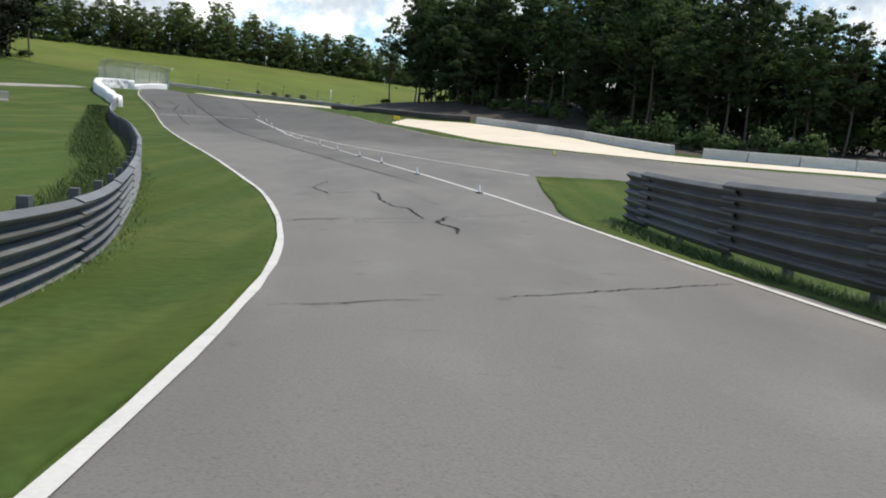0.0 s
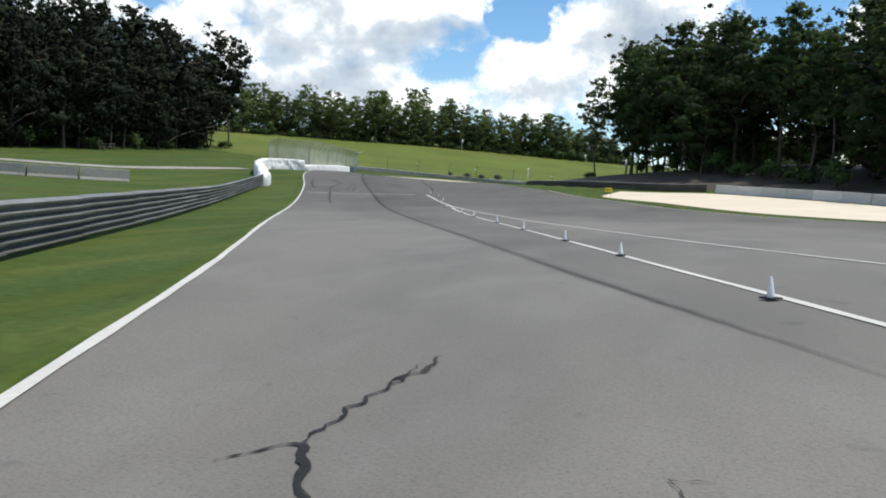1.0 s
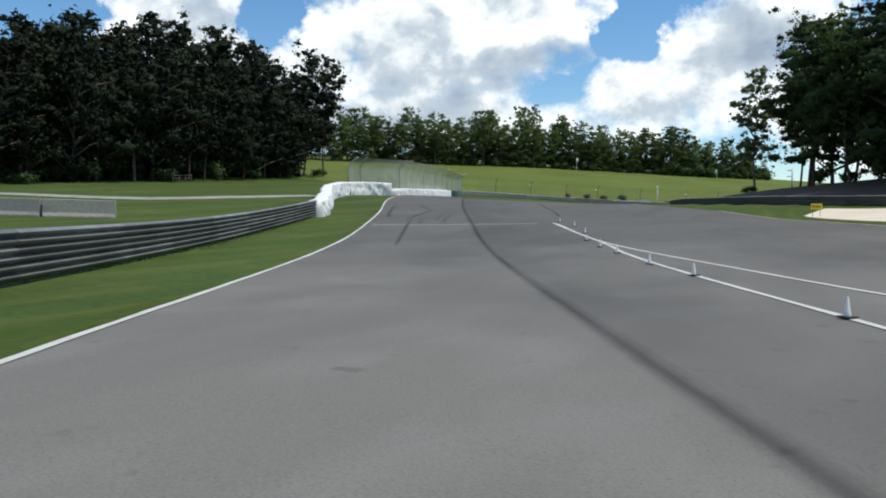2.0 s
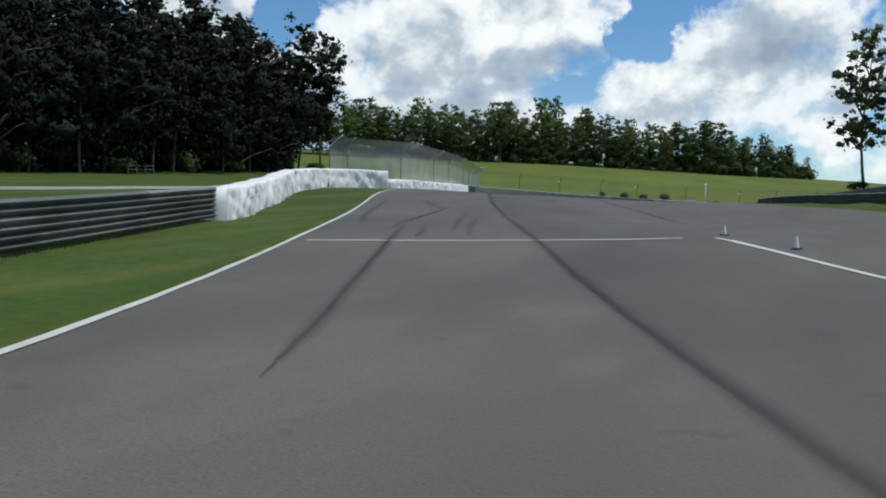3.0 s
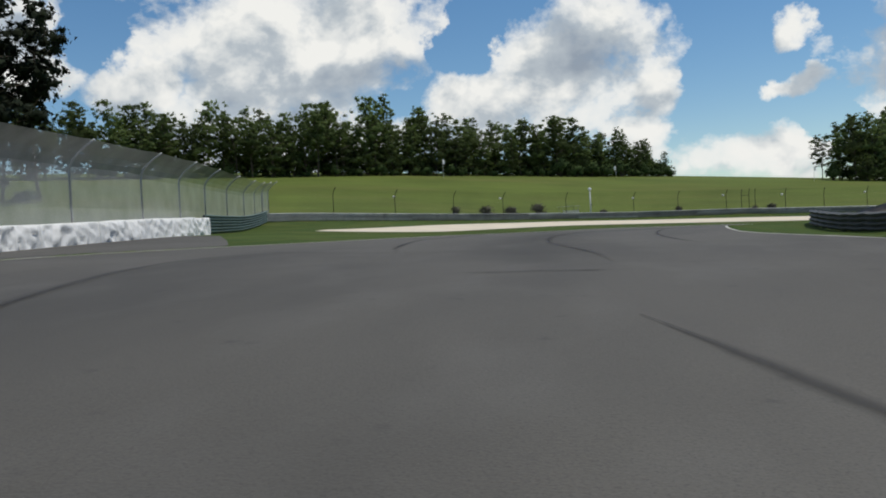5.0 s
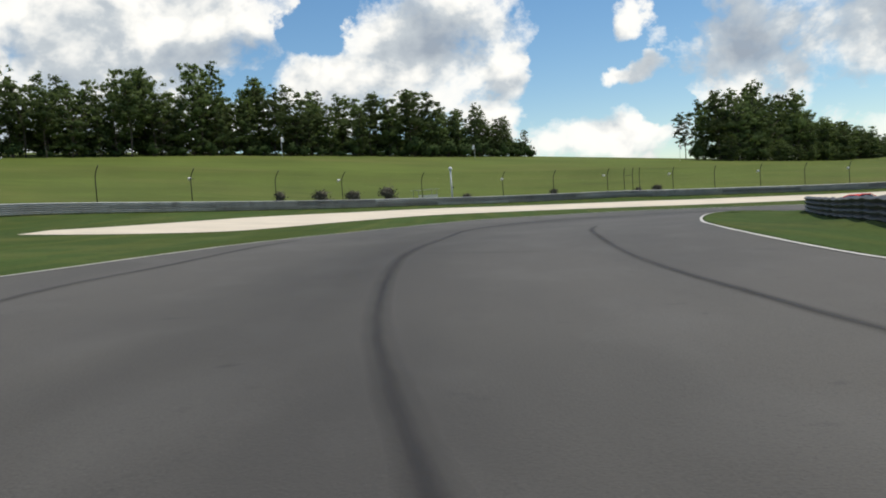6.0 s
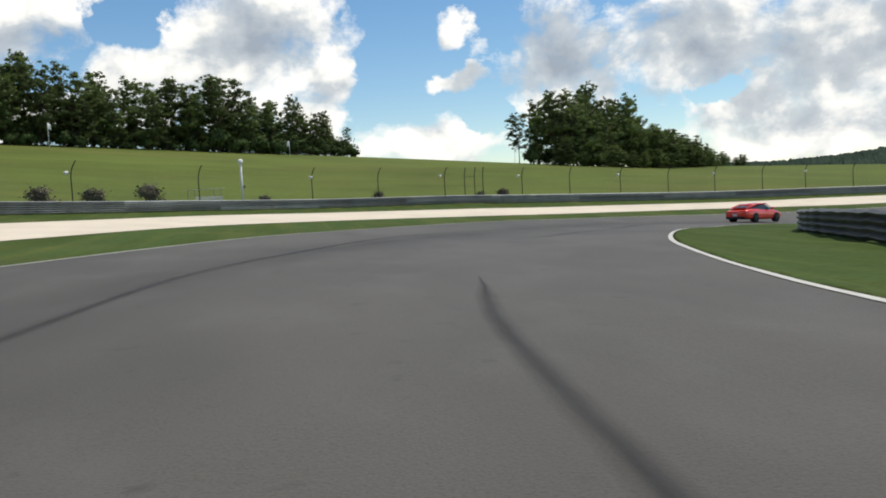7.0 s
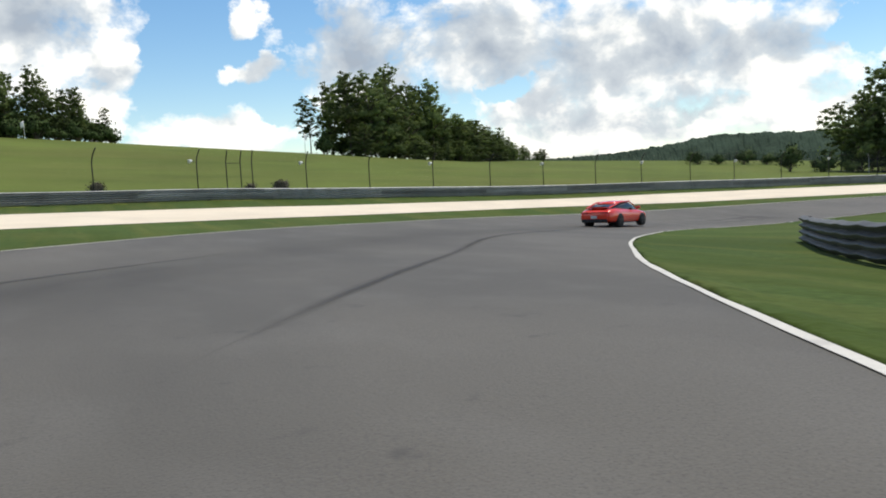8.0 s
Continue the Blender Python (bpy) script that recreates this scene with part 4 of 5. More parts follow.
def block_row(points, label, skip=(), mesh=None):
    c = smooth(points, 3.0)
    for k, (a, b) in enumerate(zip(c, c[1:])):
        if k in skip:
            continue
        p, d = (a + b) / 2, b - a
        ob = new("concrete_block", mesh or BLOCK)
        rise = math.degrees(math.atan2(gz(*b) - gz(*a), 3.0))
        turn = math.degrees(math.atan2(d[1], d[0])) + block_rng.uniform(-1.2, 1.2)
        ob.matrix_basis = pose(p[0], p[1], gz(*p) - 0.03, 0, -rise, turn)
        tagged(ob, label, "barrier", "row of concrete blocks")


block_row([(86, 17.5), (50, 37.5), (33, 43), (24.3, 46.1), (16.6, 51.6), (13.8, 61), (11.2, 71.5), (7.6, 80), (3.4, 88)], "pale stained concrete barrier block behind the gravel", (26,))
block_row([(-34.4, 63.9), (-39, 60.9), (-45, 58.8), (-54, 57.5)], "grey weathered concrete barrier block on the infield", (), OLD_BLOCK)

# ======== catch fence ========
SPEAKERS = [(-45.6, 171.2), (-36.4, 182.2), (-21.8, 193.1), (-10.8, 198.4), (-3.9, 198.6), (5.7, 199.5), (15.7, 200.6), (25.3, 200.5), (34.8, 199.7), (44.5, 198.2), (54, 196)]
FENCE_SPOTS = [np.array(p) for p in [(-55, 160.5)] + SPEAKERS + [(65, 193), (76, 189.5), (90, 184.5)]]
FENCE_SPOTS += [(a + b) / 2 for a, b in zip(FENCE_SPOTS, FENCE_SPOTS[1:])]


def catch_fence(points, every, height, label, mesh_mat, tube, bend=0.8, side=-1, at_y=None, at_spots=None):
    """Posts with a bent top and wire mesh between them."""
    ob = new("catch_fence")
    c = smooth(points, 0.5)
    n = sides(c)
    step = int(every / 0.5)
    bm = bmesh.new()
    prof = [(0, -0.2), (0, height * 0.70), (0.04 * bend, height * 0.76), (0.16 * bend, height * 0.82), (0.38 * bend, height * 0.885), (0.66 * bend, height * 0.945), (bend, height)]
    rod(bm, [(o * side, 0, u) for o, u in prof], 0.045 if tube is M_TUBE else 0.035)
    post = part("post", bm, tube, ob, shade=True)
    at = list(range(0, len(c), step)) if at_y is None else [int(np.argmin(abs(c[:, 1] - y))) for y in at_y]
    if at_spots is not None:
        at = sorted({int(np.argmin(np.linalg.norm(c - p, axis=1))) for p in at_spots})
    for k in at:
        q = post if k == at[0] else new("post", post.data)
        q.parent = ob
        q.matrix_basis = pose(c[k][0], c[k][1], gz(*c[k]), 0, 0, math.degrees(math.atan2(n[k][1], n[k][0])))
    for a, b in zip(at, at[1:]):
        seg, ns = c[a:b + 1], n[a:b + 1]
        z = ground_z(seg[:, 0], seg[:, 1])
        rows = [(o * side, u) for o, u in prof[1:]]
        rows = [(0, 0.02)] + rows
        v = [(seg[i, 0] + ns[i, 0] * o, seg[i, 1] + ns[i, 1] * o, z[i] + u - 0.05 * math.sin(math.pi * i / (len(seg) - 1)) * (u > height * 0.9)) for i in range(len(seg)) for o, u in rows]
        m = len(rows)
        f = [(i * m + j, i * m + j + 1, (i + 1) * m + j + 1, (i + 1) * m + j) for i in range(len(seg) - 1) for j in range(m - 1)]
        mesh_object("wire_mesh", v, f, mesh_mat, ob)
    return tagged(ob, label, "fence")


catch_fence([(-43.2, 101.2), (-43.6, 103.9), (-41.2, 108.1), (-42.5, 116.9), (-44.2, 125.6), (-46.5, 134.5), (-49, 143.1), (-51.8, 151.6), (-54.7, 161)], 4.8, 3.3, "tall grey wire catch fence with curved posts behind the white wall", M_MESH, M_TUBE, 0.9, at_y=(101.2, 103.9, 108.1, 116.9, 122.7, 127.7, 132.3, 138.3, 144.8, 151.3, 156.2, 160.9))
catch_fence([(-55, 160.5), (-51.2, 164.6), (-44, 173), (-36, 182.5), (-30, 188.8), (-22, 193.3), (-10.8, 198.5), (-3.9, 198.9), (5.7, 199.7), (15.7, 200.8), (25.3, 200.7), (34.8, 199.9), (50, 197), (90, 184.5)], 4.8, 3.0, "thin wire fence with dark bent posts below the hill", M_MESH_THIN, M_TUBE_DARK, 0.55, at_spots=FENCE_SPOTS)

# ======== things along the outer fence ========
def lamp_on_post(x, y, turn):
    """A small white loudspeaker head on a bracket."""
    ob = new("fence_speaker")
    bm = bmesh.new()
    lathe(bm, [(0.04, -0.10), (0.07, -0.08), (0.09, 0.02), (0.125, 0.12), (0.12, 0.135), (0.04, 0.07)], 14)
    bmesh.ops.rotate(bm, verts=bm.verts[:], cent=(0, 0, 0), matrix=Matrix.Rotation(radians(105), 3, "Y"))
    bmesh.ops.translate(bm, verts=bm.verts[:], vec=(0.22, 0, 0))
    part("horn", bm, M_LAMP, ob, shade=True)
    bm = bmesh.new()
    rod(bm, [(-0.06, 0, -0.05), (0.2, 0, 0)], 0.018, 6)
    part("bracket", bm, M_TUBE_DARK, ob)
    ob.matrix_basis = pose(x, y, gz(x, y) + 2.33, 0, 0, turn)
    return tagged(ob, "small white horn speaker fixed to a fence post", "loudspeaker", "speakers on the fence")


for x, y in SPEAKERS:
    lamp_on_post(x, y, 205)


def camera_mast(x, y):
    ob = new("camera_mast")
    bm = bmesh.new()
    rod(bm, [(0, 0, -0.2), (0, 0, 1.6), (0, 0, 3.25)], [0.085, 0.08, 0.07], 12)
    part("mast", bm, M_LAMP, ob, shade=True)
    bm = bmesh.new()
    lathe(bm, [(0.05, 3.2), (0.16, 3.26), (0.19, 3.36), (0.17, 3.48), (0.08, 3.56), (0.02, 3.58)], 14)
    part("dome", bm, M_LAMP, ob, "white rounded camera housing", True)
    bm = bmesh.new()
    box(bm, (0.16, 0, 1.55), (0.14, 0.12, 0.16), None, 0.015)
    part("junction_box", bm, M_TUBE_DARK, ob, "small dark box on the mast")
    ob.matrix_basis = pose(x, y, gz(x, y))
    return tagged(ob, "slim white camera mast behind the steel barrier", "mast")


camera_mast(-27.05, 191.6)


def marshal_stand(x, y, turn):
    """A low pale platform with a thin flat canopy on two posts."""
    ob = new("marshal_stand")
    bm = bmesh.new()
    box(bm, (0, 0, 0.9), (2.1, 1.0, 0.08), None, 0.01)
    part("platform", bm, M_PALE, ob)
    for k, z in enumerate((0.55, 0.72, 1.08, 1.25)):
        bm = bmesh.new()
        box(bm, (0, -0.5, z), (2.1, 0.04, 0.12), None, 0.006)
        part("board", bm, M_PALE, ob)
    bm = bmesh.new()
    box(bm, (0, 0, 0), (2.5, 1.1, 0.04), Matrix.Rotation(radians(-2.5), 4, "Y"), 0.01)
    bmesh.ops.translate(bm, verts=bm.verts[:], vec=(0, 0, 2.15))
    part("canopy", bm, M_PALE, ob, "thin white canopy")
    for px in (-1.0, 1.0):
        for py in (-0.45, 0.45):
            bm = bmesh.new()
            rod(bm, [(px, py, -0.2), (px, py, 2.13)], 0.022, 6)
            part("leg", bm, M_TUBE, ob)
    ob.matrix_basis = pose(x, y, gz(x, y), 0, 0, turn)
    ob.scale = (1.05, 1.0, 0.62)
    return tagged(ob, "pale marshal stand with thin canopy behind the barrier", "stand")


marshal_stand(-29.6, 190.4, 36)


def flagpole(x, y, height, turn):
    ob = new("flagpole")
    bm = bmesh.new()
    rod(bm, [(0, 0, -0.2), (0, 0, height)], [0.05, 0.03], 8)
    part("pole", bm, M_LAMP, ob, shade=True)
    v, f = [], []
    for i in range(7):
        for j in range(5):
            u = i / 6
            v.append((0.04 + u * 0.42, 0.07 * math.sin(u * 5 + j * 0.4) * u, height - 0.06 - j * 0.22 - u * u * 0.25))
    f = [(i * 5 + j, i * 5 + j + 1, (i + 1) * 5 + j + 1, (i + 1) * 5 + j) for i in range(6) for j in range(4)]
    flag = mesh_object("flag", v, f, M_LAMP, ob, True)
    flag.modifiers.new("cloth", "SOLIDIFY").thickness = 0.01
    ob.matrix_basis = pose(x, y, gz(x, y), 0, 0, turn)
    return tagged(ob, "white flag hanging from a slim white pole on the hill", "flagpole", "flags on the hill")


for x, y, hh, tn in [(-59.6, 269.3, 4.0, 20), (-22, 287.6, 2.8, 200), (17.2, 270.9, 3.2, 30), (95, 232, 3.6, 200)]:
    flagpole(x, y, hh, tn)


def service_pole(x, y):
    """A grey pole with short cross-arms at the edge of the wood."""
    ob = new("service_pole")
    bm = bmesh.new()
    rod(bm, [(0, 0, -0.2), (0, 0, 3.4)], [0.09, 0.07], 10)
    part("pole", bm, M_TUBE, ob, shade=True)
    for z in (0.55, 2.5, 3.2):
        bm = bmesh.new()
        box(bm, (-0.28, 0, z), (0.65, 0.08, 0.09), None, 0.01)
        part("arm", bm, M_PALE, ob)
    ob.matrix_basis = pose(x, y, gz(x, y), 0, 0, 15)
    return tagged(ob, "grey service pole with short arms beside the wood", "pole")


service_pole(-5.3, 140.3)


# ======== cones and board ========
def traffic_cone(height, mat, label, group):
    ob = new("traffic_cone")
    bm = bmesh.new()
    r = height * 0.19
    lathe(bm, [(r, 0.012), (r * 0.96, 0.03), (height * 0.045, height * 0.97), (height * 0.035, height), (height * 0.015, height)], 18)
    part("cone", bm, mat, ob, shade=True)
    bm = bmesh.new()
    box(bm, (0, 0, 0.009), (height * 0.72, height * 0.72, 0.018), None, 0.004)
    part("base", bm, M_BLACK, ob, "flat black rubber base")
    return tagged(ob, label, "cone", group)


first_cone = traffic_cone(0.22, M_CONE, "small white cone on a black base on the line", "cones along the line")
CONES = [(0.94, 21.7), (-0.95, 26.7), (-2.55, 31.85), (-3.85, 35.85), (-5.5, 40.9), (-7.15, 45.8), (-9.15, 51.4), (-10.3, 54.2), (-11.65, 58), (-12.55, 60.4), (-13.55, 63.2), (-14.3, 66.6), (-15.45, 69.9), (-16.8, 72.9)]
cone_rng = np.random.default_rng(5)
for k, (x, y) in enumerate(CONES):
    m = pose(x, y, gz(x, y) + 0.046, cone_rng.uniform(-1.5, 1.5), cone_rng.uniform(-1.5, 1.5), cone_rng.uniform(0, 90))
    if k:
        copy_thing(first_cone, m)
    else:
        first_cone.matrix_basis = m
yellow = traffic_cone(0.3, M_YELLOW, "small yellow cone at the gravel's edge", "yellow cones")
yellow.matrix_basis = pose(6.3, 46.3, gz(6.3, 46.3) + 0.03)


def brake_board(x, y, turn):
    ob = new("track_board")
    bm = bmesh.new()
    box(bm, (0, 0, 0.62), (0.62, 0.02, 0.34), None, 0.005)
    panel = part("panel", bm, M_YELLOW, ob)
    for k in range(5):
        bm = bmesh.new()
        box(bm, (-0.2 + 0.1 * k, -0.013, 0.62), (0.045, 0.006, 0.17))
        part("letter_bar", bm, M_BLACK, panel, "black bar of lettering")
    for px in (-0.2, 0.2):
        bm = bmesh.new()
        rod(bm, [(px, 0.02, -0.15), (px, 0.02, 0.7)], 0.012, 6)
        part("leg", bm, M_TUBE_DARK, ob)
    ob.matrix_basis = pose(x, y, gz(x, y), 0, 0, turn)
    return tagged(ob, "small yellow board with black lettering on thin legs", "sign")


brake_board(-5.3, 88.1, 8)


# ======== red coupe ========
def red_coupe(x, y, turn):
    """A low sports coupe; its nose points along +x."""
    ob = new("sports_car")
    # station, half width, sill, shoulder, deck
    ST = [(-2.22, 0.66, 0.36, 0.62, 0.66), (-2.12, 0.80, 0.28, 0.72, 0.80), (-1.8, 0.90, 0.22, 0.80, 0.90), (-1.3, 0.93, 0.20, 0.82, 0.93), (-0.8, 0.90, 0.19, 0.80, 0.92),
          (0.0, 0.86, 0.18, 0.78, 0.90), (0.7, 0.87, 0.18, 0.78, 0.88), (1.2, 0.90, 0.19, 0.77, 0.82), (1.7, 0.87, 0.21, 0.70, 0.72), (2.05, 0.76, 0.24, 0.58, 0.60), (2.24, 0.55, 0.30, 0.46, 0.48)]
    bm = bmesh.new()
    rings = []
    for s, w, lo, sh, dk in ST:
        half = [(0.0, lo), (w * 0.8, lo), (w * 0.97, lo + 0.08), (w, (lo + sh) / 2), (w * 0.96, sh), (w * 0.82, dk - 0.015), (w * 0.5, dk + 0.01), (0.0, dk + 0.02)]
        ring = half + [(-a, b) for a, b in reversed(half[1:-1])]
        rings.append([bm.verts.new((s, a, b)) for a, b in ring])
    for a, b in zip(rings, rings[1:]):
        for k in range(len(a)):
            bm.faces.new((a[k], a[(k + 1) % len(a)], b[(k + 1) % len(a)], b[k]))
    bm.faces.new(rings[0])
    bm.faces.new(rings[-1][::-1])
    body = part("body", bm, M_RED, ob, "glossy red bodywork", True)
    body.modifiers.new("round", "SUBSURF").render_levels = 2
    # cabin: station, half width at belt, half width at roof, belt, roof
    CB = [(-1.75, 0.58, 0.50, 0.90, 0.915), (-1.25, 0.70, 0.54, 0.90, 1.10), (-0.6, 0.76, 0.56, 0.89, 1.25), (0.0, 0.78, 0.57, 0.88, 1.285), (0.35, 0.78, 0.56, 0.87, 1.26), (0.75, 0.76, 0.52, 0.86, 1.08), (1.15, 0.70, 0.52, 0.82, 0.86)]
    bm = bmesh.new()
    rings = []
    for s, wb, wr, lo, hi in CB:
        half = [(wb, lo - 0.05), (wb * 0.97, lo + (hi - lo) * 0.35), (wr + 0.06, lo + (hi - lo) * 0.8), (wr * 0.85, hi - 0.01), (0.0, hi + 0.015)]
        rings.append([bm.verts.new((s, a, b)) for a, b in half + [(-a, b) for a, b in reversed(half[:-1])]])
    for a, b in zip(rings, rings[1:]):
        for k in range(len(a) - 1):
            bm.faces.new((a[k], a[k + 1], b[k + 1], b[k]))
    cabin = part("cabin_glass", bm, M_GLASS, ob, "dark tinted glass", True)
    cabin.modifiers.new("round", "SUBSURF").render_levels = 2
    bm = bmesh.new()
    RF = [(-1.15, 0.42, 1.145), (-0.6, 0.52, 1.265), (0.0, 0.54, 1.30), (0.3, 0.53, 1.28)]
    rings = [[bm.verts.new((s, w * c, z + 0.012 - 0.05 * c * c)) for c in (-1.1, -0.6, 0, 0.6, 1.1)] for s, w, z in RF]
    for a, b in zip(rings, rings[1:]):
        for k in range(4):
            bm.faces.new((a[k], a[k + 1], b[k + 1], b[k]))
    roof = part("roof", bm, M_RED, ob, "red roof panel", True)
    roof.modifiers.new("skin", "SOLIDIFY").thickness = 0.03
    for side in (-1, 1):
        bm = bmesh.new()
        rod(bm, [(1.12, 0.68 * side, 0.84), (0.72, 0.66 * side, 1.07), (0.3, 0.62 * side, 1.235)], 0.03, 6)
        part("windscreen_pillar", bm, M_RED, ob)
        bm = bmesh.new()
        rod(bm, [(-1.85, 0.60 * side, 0.93), (-1.3, 0.63 * side, 1.06), (-0.75, 0.64 * side, 1.2), (0.3, 0.62 * side, 1.24)], 0.045, 6)
        part("roof_rail", bm, M_RED, ob)
        bm = bmesh.new()
        box(bm, (0.62, 0.98 * side, 0.93), (0.12, 0.2, 0.13), None, 0.03)
        part("mirror", bm, M_RED, ob, "small red door mirror")
        bm = bmesh.new()
        box(bm, (-2.13, 0.55 * side, 0.72), (0.10, 0.42, 0.07), Matrix.Rotation(radians(-12 * side), 4, "Z"), 0.015)
        part("tail_lamp", bm, M_TAIL, ob, "slim red tail lamp")
        bm = bmesh.new()
        lathe(bm, [(0.02, -0.12), (0.045, -0.12), (0.045, 0.02), (0.02, 0.02)], 10)
        bmesh.ops.rotate(bm, verts=bm.verts[:], cent=(0, 0, 0), matrix=Matrix.Rotation(radians(90), 3, "Y"))
        bmesh.ops.translate(bm, verts=bm.verts[:], vec=(-2.16, 0.35 * side, 0.30))
        part("exhaust", bm, M_RIM, ob)
        for wx, rad in ((-1.22, 0.335), (1.24, 0.325)):
            bm = bmesh.new()
            prof = [(rad * 0.66, -0.13), (rad * 0.94, -0.135), (rad, -0.10), (rad, 0.10), (rad * 0.94, 0.135), (rad * 0.66, 0.13)]
            lathe(bm, prof, 24)
            bmesh.ops.rotate(bm, verts=bm.verts[:], cent=(0, 0, 0), matrix=Matrix.Rotation(radians(90), 3, "X"))
            bmesh.ops.translate(bm, verts=bm.verts[:], vec=(wx, 0.80 * side, rad + 0.0))
            wheel = part("wheel", bm, M_TYRE, ob, "black tyre on a dark rim", True)
            bm = bmesh.new()
            for k in range(5):
                box(bm, (0, 0, rad * 0.33), (0.07, 0.03, rad * 0.62), None, 0.008)
                bmesh.ops.rotate(bm, verts=bm.verts[:], cent=(0, 0, 0), matrix=Matrix.Rotation(radians(72), 3, "Y"))
            bmesh.ops.translate(bm, verts=bm.verts[:], vec=(wx, 0.935 * side, rad))
            part("rim", bm, M_RIM, wheel, "five-spoke dark alloy rim")
    bm = bmesh.new()
    box(bm, (-2.19, 0, 0.33), (0.10, 1.36, 0.16), None, 0.03)
    part("rear_diffuser", bm, M_BLACK, ob, "black lower bumper")
    bm = bmesh.new()
    box(bm, (-2.245, 0, 0.50), (0.015, 0.32, 0.13), None, 0.004)
    part("number_plate", bm, M_PALE, ob, "pale number plate with plain bar")
    bm = bmesh.new()
    box(bm, (-2.17, 0, 0.735), (0.06, 0.75, 0.025), None, 0.006)
    part("light_strip", bm, M_TAIL, ob)
    bm = bmesh.new()
    box(bm, (-1.88, 0, 0.955), (0.22, 1.1, 0.03), Matrix.Rotation(radians(-4), 4, "Y"), 0.01)
    part("spoiler", bm, M_RED, ob, "low red rear spoiler")
    bm = bmesh.new()
    box(bm, (-1.62, 0, 0.965), (0.3, 0.85, 0.02), Matrix.Rotation(radians(14), 4, "Y"), 0.005)
    part("engine_grille", bm, M_BLACK, ob)
    ob.matrix_basis = pose(x, y, gz(x, y) + 0.035, 0, 2.2, turn)
    return tagged(ob, "bright red low sports coupe on the track at the bend", "car")


red_coupe(6.8, 180.4, 25.7)


# ======== trees ========
lump_bm = bmesh.new()
bmesh.ops.create_icosphere(lump_bm, subdivisions=1, radius=1.0)
LUMP, LUMP_FACES = np.array([tuple(q.co) for q in lump_bm.verts]), [tuple(q.index for q in face.verts) for face in lump_bm.faces]
lump_bm.free()


def leaf_cloud(r, centres, radii, count, size, flat=0.75, heart=0.75):
    """Many small leaf faces scattered through overlapping clumps, shaded as the round masses that they form."""
    pick = r.choice(len(centres), count, p=radii ** 2 / (radii ** 2).sum())
    d = r.normal(size=(count, 3))
    d /= np.linalg.norm(d, axis=1)[:, None]
    pos = centres[pick] + d * (radii[pick] * np.abs(r.normal(0.25, 0.72, count)))[:, None] * np.array([1, 1, flat])
    mid = centres.mean(0) * (1, 1, 0.8)
    away = (pos - mid) * (1, 1, 0.45)
    away /= np.linalg.norm(away, axis=1)[:, None] + 1e-6
    out = d * 0.9 + away * 0.8 + (0, 0, 0.15)
    out /= np.linalg.norm(out, axis=1)[:, None]
    face = out + r.normal(size=(count, 3)) * 0.55
    face /= np.linalg.norm(face, axis=1)[:, None]
    a = np.cross(face, r.normal(size=(count, 3)))
    a /= np.linalg.norm(a, axis=1)[:, None]
    b = np.cross(face, a)
    s = size * r.uniform(0.6, 1.4, count)[:, None]
    # one in twelve is a larger spray deep inside the clump, which closes it
    deep = np.arange(count) % 12 == 0
    pos[deep] = centres[pick[deep]] + d[deep] * radii[pick[deep], None] * 0.25
    s[deep] *= 1.7
    v = np.stack([pos - a * s, pos + a * s * 0.5 - b * s * 0.8, pos + a * s * 0.5 + b * s * 0.8], 1).reshape(-1, 3)
    near = out + face * 0.5
    near /= np.linalg.norm(near, axis=1)[:, None]
    faces, normals = [(3 * i, 3 * i + 1, 3 * i + 2) for i in range(count)], np.repeat(near, 3, 0)
    # the larger clumps have a closed, lumpy heart
    hearts = np.argsort(-radii)[:int(len(radii) * (0.35 if heart < 0.7 else 0.6))]
    extra_v, extra_n = [], []
    for k in hearts:
        base = len(v) + 12 * len(extra_v)
        extra_v.append(centres[k] + LUMP * (radii[k] * r.uniform(0.5 * heart, heart, (12, 1))) * np.array([1, 1, flat]))
        push = (centres[k] - mid) * (1, 1, 0.45)
        q = LUMP * 0.9 + push / (np.linalg.norm(push) + 1e-6) * 0.8 + (0, 0, 0.15)
        extra_n.append(q / np.linalg.norm(q, axis=1)[:, None])
        faces += [tuple(base + i for i in t) for t in LUMP_FACES]
    return np.concatenate([v] + extra_v), faces, np.concatenate([normals] + extra_n)


def foliage(name, cloud_of, mat, root):
    v, f, n = cloud_of
    ob = mesh_object(name, v, f, mat, root, True)
    ob.data.normals_split_custom_set_from_vertices([tuple(map(float, q)) for q in n])
    return ob


def limb(v, f, a, b, ra, rb, n=6):
    a, b = np.array(a, float), np.array(b, float)
    d = (b - a) / np.linalg.norm(b - a)
    u = np.cross(d, (0.3, 0.9, 0.2))
    u /= np.linalg.norm(u)
    w = np.cross(d, u)
    k = len(v)
    for c, r in ((a, ra), (b, rb)):
        for i in range(n):
            t = 2 * math.pi * i / n
            v.append(c + r * (math.cos(t) * u + math.sin(t) * w))
    f += [(k + i, k + (i + 1) % n, k + n + (i + 1) % n, k + n + i) for i in range(n)]


